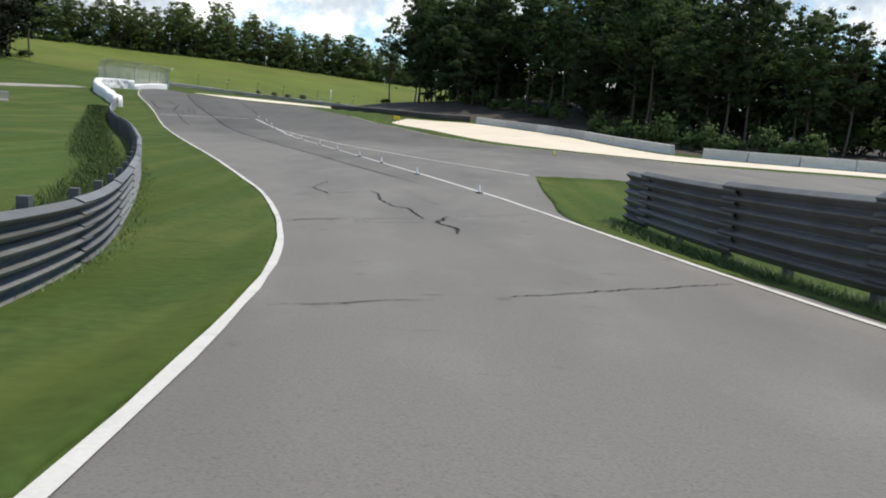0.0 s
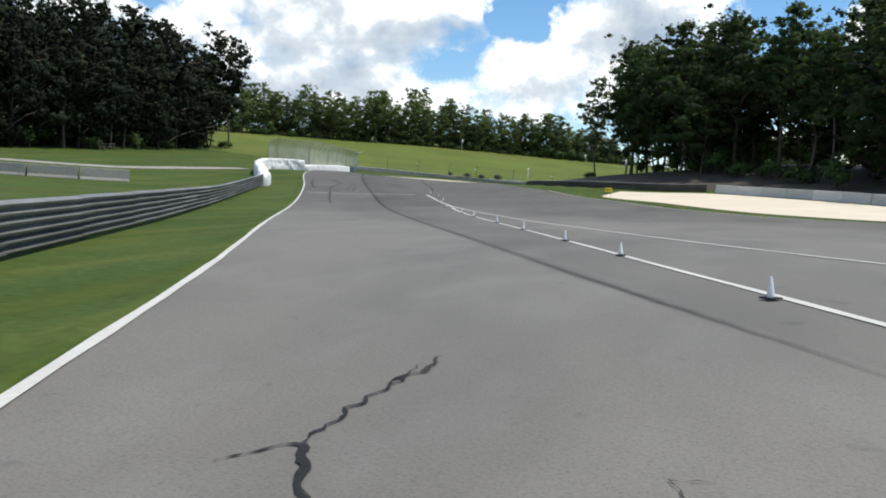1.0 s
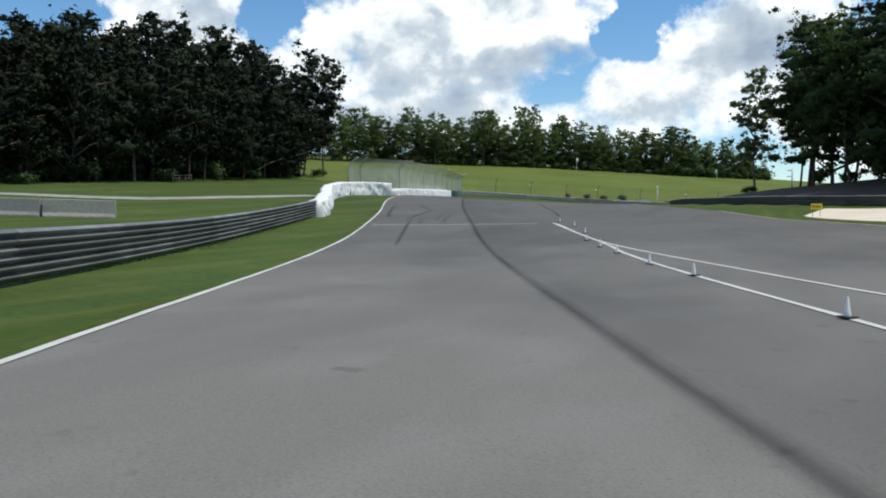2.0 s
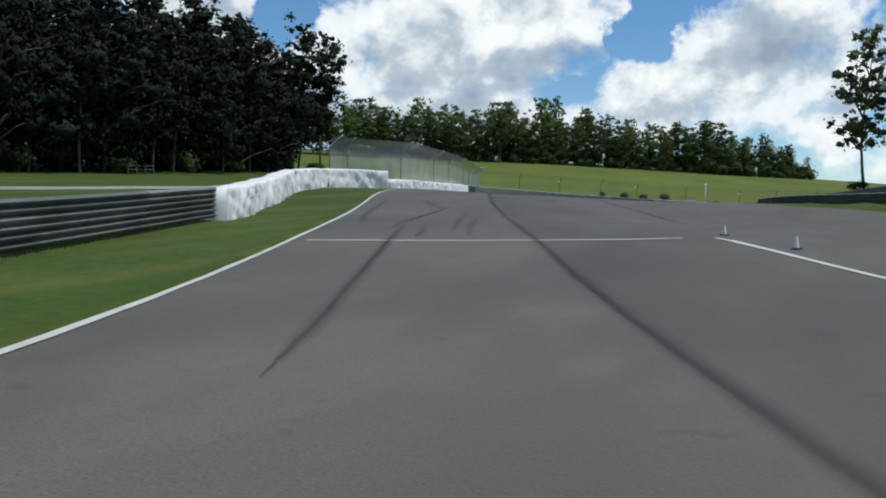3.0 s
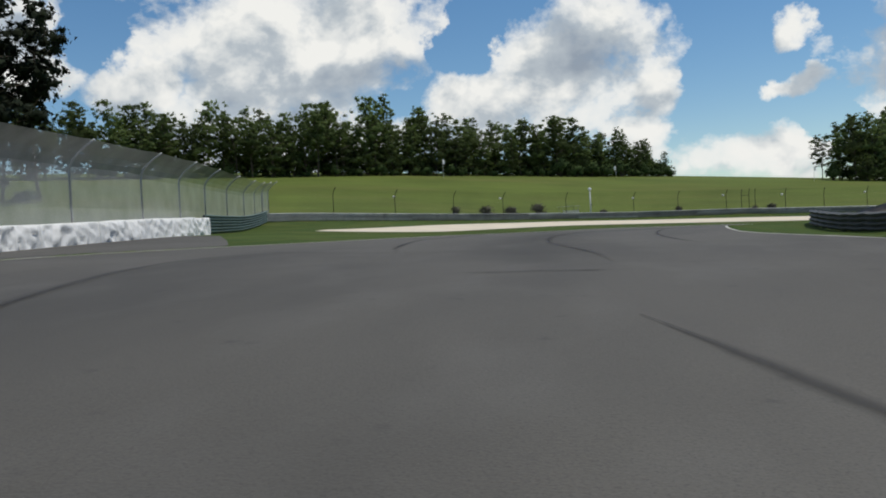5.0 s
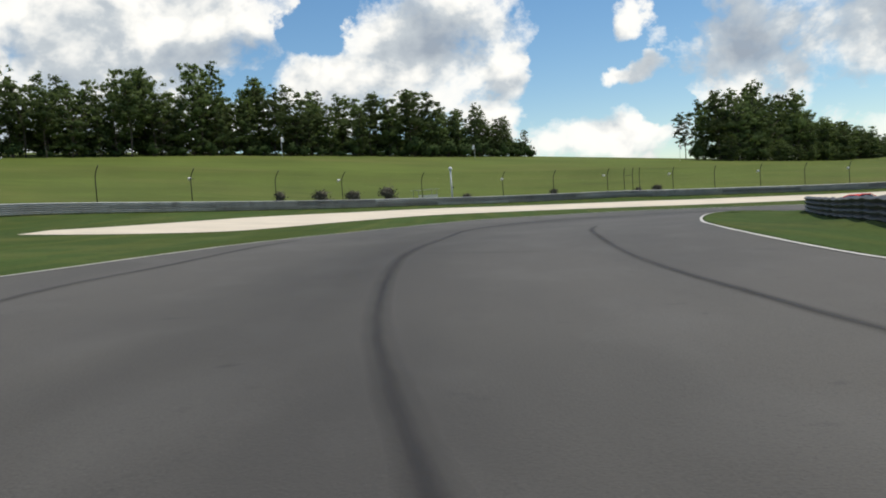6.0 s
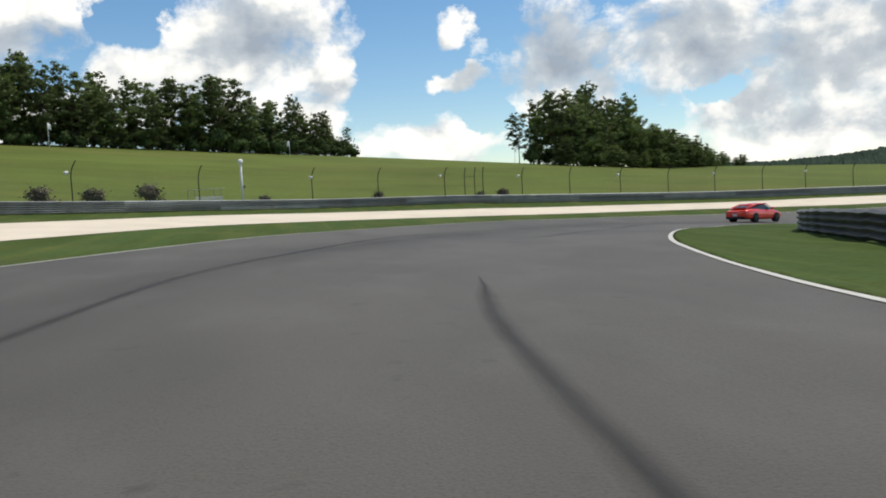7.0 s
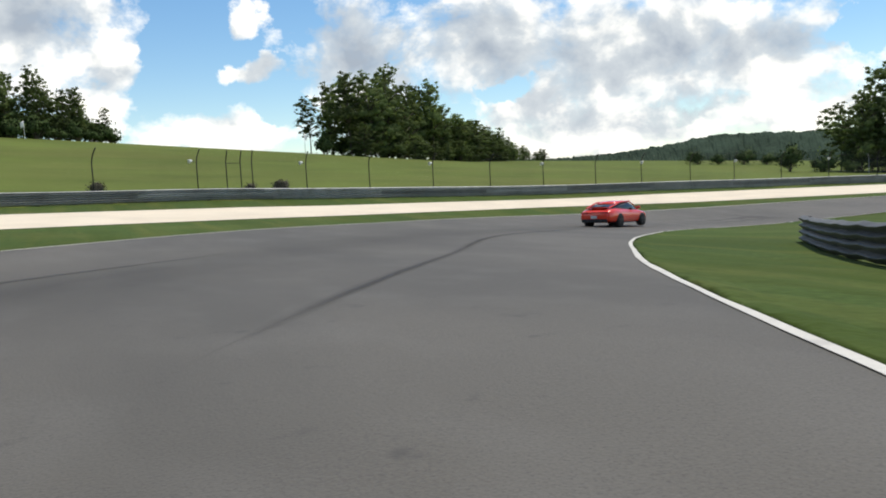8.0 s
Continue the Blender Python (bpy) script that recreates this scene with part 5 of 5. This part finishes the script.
def tree(kind, seed, height, leaves, low, spread, boughs, leaf_mat=M_LEAF_SHADED, leaf_size=0.016):
    """A tree at the origin: tapered stem, boughs and a billowing crown of leaf clumps round the boughs."""
    r = np.random.default_rng(seed)
    root = new(kind)
    v, f = [], []
    lean = r.normal(size=2) * 0.03 * height
    bow = r.normal(size=2) * 0.012 * height
    spine = lambda t: np.array([lean[0] * t * t + bow[0] * math.sin(5 * t), lean[1] * t * t + bow[1] * math.sin(5 * t), height * t])
    stem = [spine(t) - (0, 0, 0.3) for t in np.linspace(0, 0.95, 8)]
    r0 = 0.0068 * height + 0.04
    for i in range(7):
        limb(v, f, stem[i], stem[i + 1], r0 * (1 - i / 7.6), r0 * (1 - (i + 1) / 7.6), 8)
    pine = "pine" in kind
    centres, radii = [], []
    heavy = r.uniform(0, 6.28)
    for i in range(boughs):
        t = low + (0.95 - low) * (i + r.uniform(-0.3, 1.0)) / boughs
        u = min(1.0, max(0.0, (t - low) / (0.97 - low)))
        at = spine(t)
        shape = (0.25 + 0.85 * (1 - u) ** 0.65) * min(1.0, 0.62 + 1.6 * u) if pine else math.sin(math.pi * min(0.93, 0.3 + 0.65 * u)) ** 0.7
        ang = i * 2.4 + r.uniform(-0.7, 0.7)
        reach = height * spread * shape * r.uniform(0.6, 1.02) * (1 + 0.25 * math.cos(ang - heavy))
        tip = at + np.array([math.cos(ang) * reach, math.sin(ang) * reach, reach * r.uniform(0.05, 0.5)])
        limb(v, f, at - (0, 0, reach * 0.3), at + (tip - at) * 0.55 - (0, 0, 0.05 * reach), 0.03 * reach + 0.02, 0.02 * reach + 0.01, 5)
        limb(v, f, at + (tip - at) * 0.55 - (0, 0, 0.05 * reach), tip, 0.02 * reach + 0.01, 0.012, 5)
        size = (0.30 * reach + 0.02 * height) * r.uniform(0.8, 1.25)
        for k in range(7):
            w = r.uniform(0.1, 1.02) if k else 0.97
            side = r.normal(size=3) * size * np.array([0.85, 0.85, 0.45])
            centres.append(at + (tip - at) * w + side)
            radii.append(size * r.uniform(0.32, 0.75))
    for k in range(6):
        centres.append(spine(0.94) + r.normal(size=3) * height * np.array([0.022, 0.022, 0.02]))
        radii.append(height * r.uniform(0.016, 0.032))
    mesh_object("trunk", v, f, M_BARK, root)
    foliage("crown", leaf_cloud(r, np.array(centres), np.array(radii), leaves, leaf_size * height, 0.7, 0.62 if leaf_mat is M_LEAF_SHADED else 0.85), leaf_mat, root)
    root["tall"] = height
    return root


PINE, BROAD = "tall dark green pine with a bare lower trunk", "dense dark green broadleaf tree in the wood"
# MID carries shade in its leaf colour, RIDGE carries sun and haze.
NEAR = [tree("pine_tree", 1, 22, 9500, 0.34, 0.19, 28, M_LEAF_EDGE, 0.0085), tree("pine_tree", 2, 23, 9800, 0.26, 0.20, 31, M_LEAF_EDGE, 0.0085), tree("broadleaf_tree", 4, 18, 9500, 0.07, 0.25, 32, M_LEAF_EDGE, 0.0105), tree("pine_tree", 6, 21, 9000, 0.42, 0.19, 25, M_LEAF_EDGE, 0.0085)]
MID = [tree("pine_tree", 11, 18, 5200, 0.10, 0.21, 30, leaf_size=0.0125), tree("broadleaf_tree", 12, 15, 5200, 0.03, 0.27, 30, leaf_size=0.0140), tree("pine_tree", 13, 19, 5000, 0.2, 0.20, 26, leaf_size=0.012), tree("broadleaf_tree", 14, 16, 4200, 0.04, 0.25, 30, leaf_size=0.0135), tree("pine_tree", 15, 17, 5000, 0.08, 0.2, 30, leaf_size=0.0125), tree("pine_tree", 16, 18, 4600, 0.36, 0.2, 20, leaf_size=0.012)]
RIDGE = [tree("pine_tree", 22, 18, 7600, 0.14, 0.21, 26, M_LEAF_SUNLIT, 0.0099), tree("broadleaf_tree", 23, 15, 7300, 0.03, 0.24, 28, M_LEAF_SUNLIT, 0.0108), tree("pine_tree", 24, 18, 7100, 0.28, 0.2, 22, M_LEAF_SUNLIT, 0.0099), tree("pine_tree", 25, 16, 7300, 0.08, 0.2, 28, M_LEAF_SUNLIT, 0.0103), tree("pine_tree", 26, 18, 6600, 0.4, 0.21, 20, M_LEAF_SUNLIT, 0.0099)]
for ob in NEAR + MID:
    tagged(ob, PINE if "pine" in ob.name else BROAD, "tree", "trees of the woods")
for ob in RIDGE:
    tagged(ob, "green pine with a rounded crown on the ridge" if "pine" in ob.name else "full green broadleaf tree on the ridge", "tree", "trees on the ridge")
placed = set()
wood_rng = np.random.default_rng(7)


def plant(src, x, y, height, spin, broad=1.0):
    s = height * 1.07 / src["tall"]
    m = pose(x, y, gz(x, y) - 0.05, 0, 0, spin)
    if src in placed:
        ob = copy_thing(src, m)
    else:
        ob = src
        ob.matrix_basis = m
        placed.add(src)
    wide = s * wood_rng.uniform(0.85, 1.2) * broad
    ob.scale = (wide, wide * wood_rng.uniform(0.85, 1.15), s)
    ob.rotation_euler.x, ob.rotation_euler.y = (radians(a) for a in wood_rng.uniform(-3, 3, 2))
    return ob


def wood(front, rows, gap, heights, kinds, back=None, broad=1.0):
    """Rows of trees behind a front line (to its left)."""
    c = smooth(front, gap)
    n = sides(c)
    for r in range(rows):
        for i in range(len(c)):
            p = c[i] + n[i] * (r * gap * 0.95) + wood_rng.uniform(-0.35, 0.35, 2) * gap
            u = i / max(1, len(c) - 1)
            h = np.interp(u, np.linspace(0, 1, len(heights)), heights) * wood_rng.uniform(0.72, 1.18)
            pool = kinds if r < 2 or back is None else back
            plant(pool[int(wood_rng.integers(len(pool)))], p[0], p[1], h, wood_rng.uniform(0, 360), broad)


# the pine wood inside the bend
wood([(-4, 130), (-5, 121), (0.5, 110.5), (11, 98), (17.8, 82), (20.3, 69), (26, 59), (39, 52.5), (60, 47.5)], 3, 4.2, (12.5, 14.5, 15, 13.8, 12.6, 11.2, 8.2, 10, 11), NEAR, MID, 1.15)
# the wood across the infield, dark by shade put into its leaf colour
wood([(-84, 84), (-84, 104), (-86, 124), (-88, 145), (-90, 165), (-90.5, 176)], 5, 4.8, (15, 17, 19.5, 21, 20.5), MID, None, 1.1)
# the ridge, its sunlit and hazy paleness put into the leaf colour
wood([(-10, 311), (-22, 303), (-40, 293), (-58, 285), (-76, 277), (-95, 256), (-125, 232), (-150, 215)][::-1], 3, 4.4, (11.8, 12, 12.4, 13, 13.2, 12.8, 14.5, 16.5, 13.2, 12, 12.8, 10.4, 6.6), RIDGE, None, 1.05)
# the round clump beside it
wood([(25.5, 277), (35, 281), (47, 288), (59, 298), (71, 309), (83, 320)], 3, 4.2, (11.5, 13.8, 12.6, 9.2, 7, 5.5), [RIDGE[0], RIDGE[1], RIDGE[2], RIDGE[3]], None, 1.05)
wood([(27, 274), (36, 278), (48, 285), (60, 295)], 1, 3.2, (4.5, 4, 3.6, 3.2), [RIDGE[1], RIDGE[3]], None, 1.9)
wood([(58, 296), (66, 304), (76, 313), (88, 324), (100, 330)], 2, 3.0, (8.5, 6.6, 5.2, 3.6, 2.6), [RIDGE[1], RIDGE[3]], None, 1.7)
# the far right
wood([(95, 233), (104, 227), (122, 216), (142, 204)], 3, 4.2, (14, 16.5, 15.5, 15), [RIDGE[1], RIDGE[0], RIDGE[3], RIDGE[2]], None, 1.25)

lone = tree("broadleaf_tree", 21, 14.5, 2600, 0.25, 0.19, 24, M_LEAF_PALE, 0.012)
lone.matrix_basis = pose(-9.2, 132.5, gz(-9.2, 132.5) - 0.05)
tagged(lone, "slender tree with thin pale foliage at the wood's edge", "tree")


# ======== shrubs ========
def shrub(name, seed, width, height, leaves, mat, label, size=0.05):
    r = np.random.default_rng(seed)
    ob = new(name)
    v, f, centres, radii = [], [], [], []
    for i in range(14):
        a, q = r.uniform(0, 6.28), r.uniform(0, 1) ** 0.6
        tip = np.array([math.cos(a) * q * width * 0.36, math.sin(a) * q * width * 0.36, height * r.uniform(0.35, 0.85) * (1 - 0.4 * q * q)])
        limb(v, f, (0, 0, -0.1), tip, 0.03, 0.01, 5)
        centres.append(tip)
        radii.append(width * r.uniform(0.14, 0.24))
    mesh_object("stem", v, f, M_BARK, ob)
    lv, lf, ln = leaf_cloud(r, np.array(centres), np.array(radii), leaves, size)
    lv[:, 2] = np.maximum(lv[:, 2], 0.0)
    foliage("foliage", (lv, lf, ln), mat, ob)
    return tagged(ob, label, "shrub", label.split(" ")[0] + " shrubs")


SHRUBS = [shrub("shrub", 31, 3.4, 2.6, 1300, M_SHRUB, "rounded green shrub at the foot of the wood", 0.15), shrub("shrub", 32, 3.0, 2.0, 1200, M_SHRUB, "rounded green shrub at the foot of the wood", 0.15)]
used = set()


def set_shrub(src, x, y, s, spin):
    m = pose(x, y, gz(x, y) - 0.03, 0, 0, spin)
    ob = copy_thing(src, m) if src in used else src
    used.add(src)
    ob.matrix_basis = m
    ob.scale = (s, s, s * wood_rng.uniform(0.85, 1.15))


for k in range(11):
    set_shrub(SHRUBS[k % 2], np.interp(k, (0, 10), (13.2, 23)) + wood_rng.uniform(-0.6, 0.6), np.interp(k, (0, 4, 10), (72, 62, 50.5)), wood_rng.uniform(0.8, 1.15), 40 * k)
for k, (x, y) in enumerate(zip(np.linspace(-5, 10, 9), (128, 120, 113, 108, 104, 100, 96, 92, 86))):
    set_shrub(SHRUBS[k % 2], x + 2, y, wood_rng.uniform(0.7, 1.0), 70 * k)
for k in range(8):
    y = 88 + 12.4 * k
    set_shrub(SHRUBS[k % 2], -83.5 - (y - 100) * 0.075 + wood_rng.uniform(-1.5, 1.5), y, wood_rng.uniform(0.9, 1.7), 50 * k)
for k in range(34):
    u = k / 33
    set_shrub(SHRUBS[k % 2], np.interp(u, (0, 0.3, 0.62, 1), (-120, -76, -38, -7)) + wood_rng.uniform(-1, 1), np.interp(u, (0, 0.3, 0.62, 1), (233, 274.5, 291, 308)), wood_rng.uniform(0.7, 1.5), 30 * k)
for k in range(5):
    set_shrub(SHRUBS[k % 2], -35 + 3.6 * k, 290.5 + 1.9 * k, 1.7, 30 * k)
for k in range(7):
    set_shrub(SHRUBS[k % 2], 22 + 7 * k, 275 + 4.2 * k, 1.0, 30 * k)
for k in range(30):
    u = k / 29
    set_shrub(SHRUBS[k % 2], np.interp(u, (0, 0.3, 0.62, 1), (-122, -79, -41, -9)) + wood_rng.uniform(-1, 1), np.interp(u, (0, 0.3, 0.62, 1), (240, 282, 299, 315)) + wood_rng.uniform(-2, 2), wood_rng.uniform(1.3, 2.2), 41 * k)
for k in range(44):
    u = k / 43
    set_shrub(SHRUBS[k % 2], np.interp(u, (0, 0.3, 0.62, 1), (-118, -83, -45, -12)) + wood_rng.uniform(-1, 1), np.interp(u, (0, 0.3, 0.62, 1), (252, 288, 305, 319)) + wood_rng.uniform(-2, 2), wood_rng.uniform(1.9, 3.0), 37 * k)
for k in range(12):
    set_shrub(SHRUBS[k % 2], 23 + 4.6 * k + wood_rng.uniform(-1, 1), 281 + 3.4 * k + wood_rng.uniform(-1, 2), np.interp(k, (0, 2, 11), (1.6, 2.6, 1.2)), 33 * k)
for k in range(9):
    set_shrub(SHRUBS[k % 2], 86 + 4.4 * k, 239 - 2.2 * k, 1.6, 30 * k)
for k, p in enumerate(smooth([(6, 132), (8, 118), (16, 101), (24, 82), (28, 70), (34, 62), (60, 55)], 3.2)):
    set_shrub(SHRUBS[k % 2], p[0] + wood_rng.uniform(-1, 1), p[1] + wood_rng.uniform(-1, 1), wood_rng.uniform(1.3, 2.1), 47 * k)
set_shrub(SHRUBS[1], -9.8, 131.2, 0.55, 10)
HEDGE = shrub("bush", 43, 5.2, 2.7, 2600, M_SHRUB, "low rounded green bush on the hill's crest", 0.13)
for k, (x, y) in enumerate([(97, 271), (100, 268.5), (104, 266), (107, 263), (110, 260)]):
    set_shrub(HEDGE, x, y, (1.0, 0.85, 1.05, 0.95, 1.1)[k], 70 * k)
for k in range(30):
    y = 82 + 3.3 * k
    set_shrub(SHRUBS[k % 2], -88.5 - (y - 100) * 0.075 - 3.5 * (k % 3), y, wood_rng.uniform(1.3, 2.1), 50 * k)
DRY = shrub("dry_shrub", 41, 1.1, 1.0, 1600, M_DRY, "dark dry bush behind the steel barrier", 0.05)
for k, (x, y, s) in enumerate([(-38.4, 182.6, 1.9), (-35.9, 185.4, 1.5), (-33, 188.8, 2.0), (-41.2, 179.6, 1.4), (-25.6, 194.6, 1.0), (-16.4, 198.4, 1.1), (-7, 200.6, 1.1), (-4.9, 200.8, 1.2)]):
    set_shrub(DRY, x, y, s, 55 * k)

# ======== gate posts and field rail
def fence_gate(x, y, turn):
    """Two bent posts close together, with a narrow wire leaf between them."""
    ob = new("fence_gate")
    for k in (-0.45, 0.45):
        bm = bmesh.new()
        rod(bm, [(k, 0, -0.2), (k, 0, 2.3), (k + 0.03, -0.08, 2.6), (k + 0.05, -0.3, 3.0)], 0.035)
        part("post", bm, M_TUBE_DARK, ob, shade=True)
    bm = bmesh.new()
    for h in (0.15, 2.2):
        rod(bm, [(-0.45, 0, h), (0.45, 0, h)], 0.018, 6)
    part("gate_frame", bm, M_TUBE_DARK, ob)
    ob.matrix_basis = pose(x, y, gz(x, y), 0, 0, turn)
    return tagged(ob, "narrow dark metal gate between two bent fence posts", "gate")


fence_gate(-8.3, 199.2, 3)


def field_rail(a, b):
    """A low rail on posts at the edge of the wood."""
    ob = new("rail_fence")
    a, b = np.array(a), np.array(b)
    for h in (0.55, 0.95):
        bm = bmesh.new()
        rod(bm, [(*p, gz(*p) + h) for p in (a, a + (b - a) / 3, a + (b - a) * 2 / 3, b)], 0.045, 6)
        part("rail", bm, M_BARK, ob)
    for k in range(4):
        p = a + (b - a) * k / 3
        bm = bmesh.new()
        box(bm, (*p, gz(*p) + 0.5), (0.12, 0.12, 1.2), None, 0.01)
        part("post", bm, M_BARK, ob)
    return tagged(ob, "low weathered wooden rail fence at the wood's foot", "fence")


field_rail((-81.6, 123.2), (-82.8, 128.4))

# ======== tall grass and weeds ========
def blades(name, points, per_m, width, height, label, seed, mat=M_BLADE):
    """Loose grass blades in a band along a curve."""
    c = smooth(points, 0.1)
    r = np.random.default_rng(seed)
    n = int(len(c) * 0.1 * per_m)
    at = c[r.integers(0, len(c), n)] + np.clip(r.normal(size=(n, 2)), -2, 2) * width / 2
    z = ground_z(at[:, 0], at[:, 1])
    a, hgt, w, ln = r.uniform(0, 6.28, n), height * r.uniform(0.4, 1.2, n), 0.004 + 0.03 * height, height * r.uniform(0.7, 1.6, n)
    dx, dy = np.cos(a), np.sin(a)
    v = np.stack([np.c_[at[:, 0] - dy * w, at[:, 1] + dx * w, z - 0.01], np.c_[at[:, 0] + dy * w, at[:, 1] - dx * w, z - 0.01], np.c_[at[:, 0] + dx * ln, at[:, 1] + dy * ln, z + hgt]], 1).reshape(-1, 3)
    ob = mesh_object(name, v, [(3 * i, 3 * i + 1, 3 * i + 2) for i in range(n)], mat)
    return tagged(ob, label, "grass", kind="stuff")


blades("tall_grass", [(5.4, 2), (4.65, 8.9), (3.6, 17)], 500, 0.32, 0.13, "tall green grass at the foot of the barrier", 51)
blades("tall_grass", [(-3.3, 2), (-4.1, 9), (-5.9, 14.6), (-9, 23.5), (-15.4, 36.6), (-19.4, 46.9), (-29.4, 71.5)], 120, 0.25, 0.07, "uneven grass along the foot of the barrier", 52)
def sod_edge(curve, side, label, seed):
    """The ragged, slightly raised lip of turf where grass meets asphalt."""
    r = np.random.default_rng(seed)
    c = smooth(curve, 0.16)
    n = sides(c) * side
    v = []
    prof = [(0.0, 0.0), (0.015, 0.035), (0.07, 0.042), (0.2, 0.036), (0.5, 0.0)]
    for i in range(len(c)):
        rag = 0.05 * noise.noise((i * 0.11, seed, 0.3)) + 0.03 * r.uniform(-1, 1)
        for o, u in prof:
            x, y = c[i] + n[i] * (o + rag * (1 - o * 2) + 0.03)
            v.append((x, y, gz(x, y) + u * (1 + 0.5 * noise.noise((i * 0.3, o * 8, seed))) + (0.012 * r.uniform(-1, 1) if 0 < o < 0.5 else -0.005)))
    m = len(prof)
    f = [(i * m + j, (i + 1) * m + j, (i + 1) * m + j + 1, i * m + j + 1) for i in range(len(c) - 1) for j in range(m - 1)]
    ob = mesh_object("turf_edge", v, [q if side < 0 else q[::-1] for q in f], M_GRASS, None, True)
    return tagged(ob, label, "grass", kind="structure")


sod_edge(LEFT_EDGE[30:230:3], 1, "ragged raised turf edge beside the asphalt", 53)
sod_edge(RIGHT_NEAR[40::3], -1, "ragged raised turf edge beside the asphalt", 54)
sod_edge(OTHER_NEAR[:24:3], -1, "ragged raised turf edge beside the asphalt", 57)
sod_edge(INNER_EDGE[20:110:3], -1, "ragged raised turf edge beside the asphalt", 55)
weeds = blades("weeds", [(-5.2, 9.5), (-6.9, 14.6), (-10, 23.3), (-13.2, 29.8), (-20.3, 46.4), (-29.8, 69.5)], 700, 0.7, 0.22, "rank green weeds behind the steel barrier", 56, M_SHRUB)

# ======== far hills ========
hill_rng = np.random.default_rng(61)
hv, cols, rows = [], 700, 24
for j in range(rows):
    for i in range(cols):
        yaw = radians(-95 + 80 * i / (cols - 1))
        dist = 900 + 22 * j
        deg = -95 + 80 * i / (cols - 1)
        crest = np.interp(deg, (-95, -70, -55, -49, -46.5, -44.5, -43, -41.5, -39.5, -36, -33, -30, -28.5, -24, -20, -15), (30, 38, 42, 44, 46, 47, 44, 39, 35, 30, 30, 32, 34, 31, 26, 12))
        rise = crest * math.sin(math.pi * min(1, (j + 0.3) / 19)) ** 0.7 + (2 + 2.6 * noise.noise((i * 0.22, j * 0.5, 2.0)) + 1.5 * noise.noise((i * 0.6, j * 0.9, 5.0)) if j else -4)
        hv.append((-18 - math.sin(yaw) * dist, 147 + math.cos(yaw) * dist, 3 + rise + hill_rng.uniform(-0.6, 1.2) * (j > 0)))
hills = mesh_object("distant_hills", hv, [(j * cols + i, j * cols + i + 1, (j + 1) * cols + i + 1, (j + 1) * cols + i) for j in range(rows - 1) for i in range(cols - 1)], M_HILL)
tagged(hills, "low wooded hills on the horizon", "hills", kind="structure")
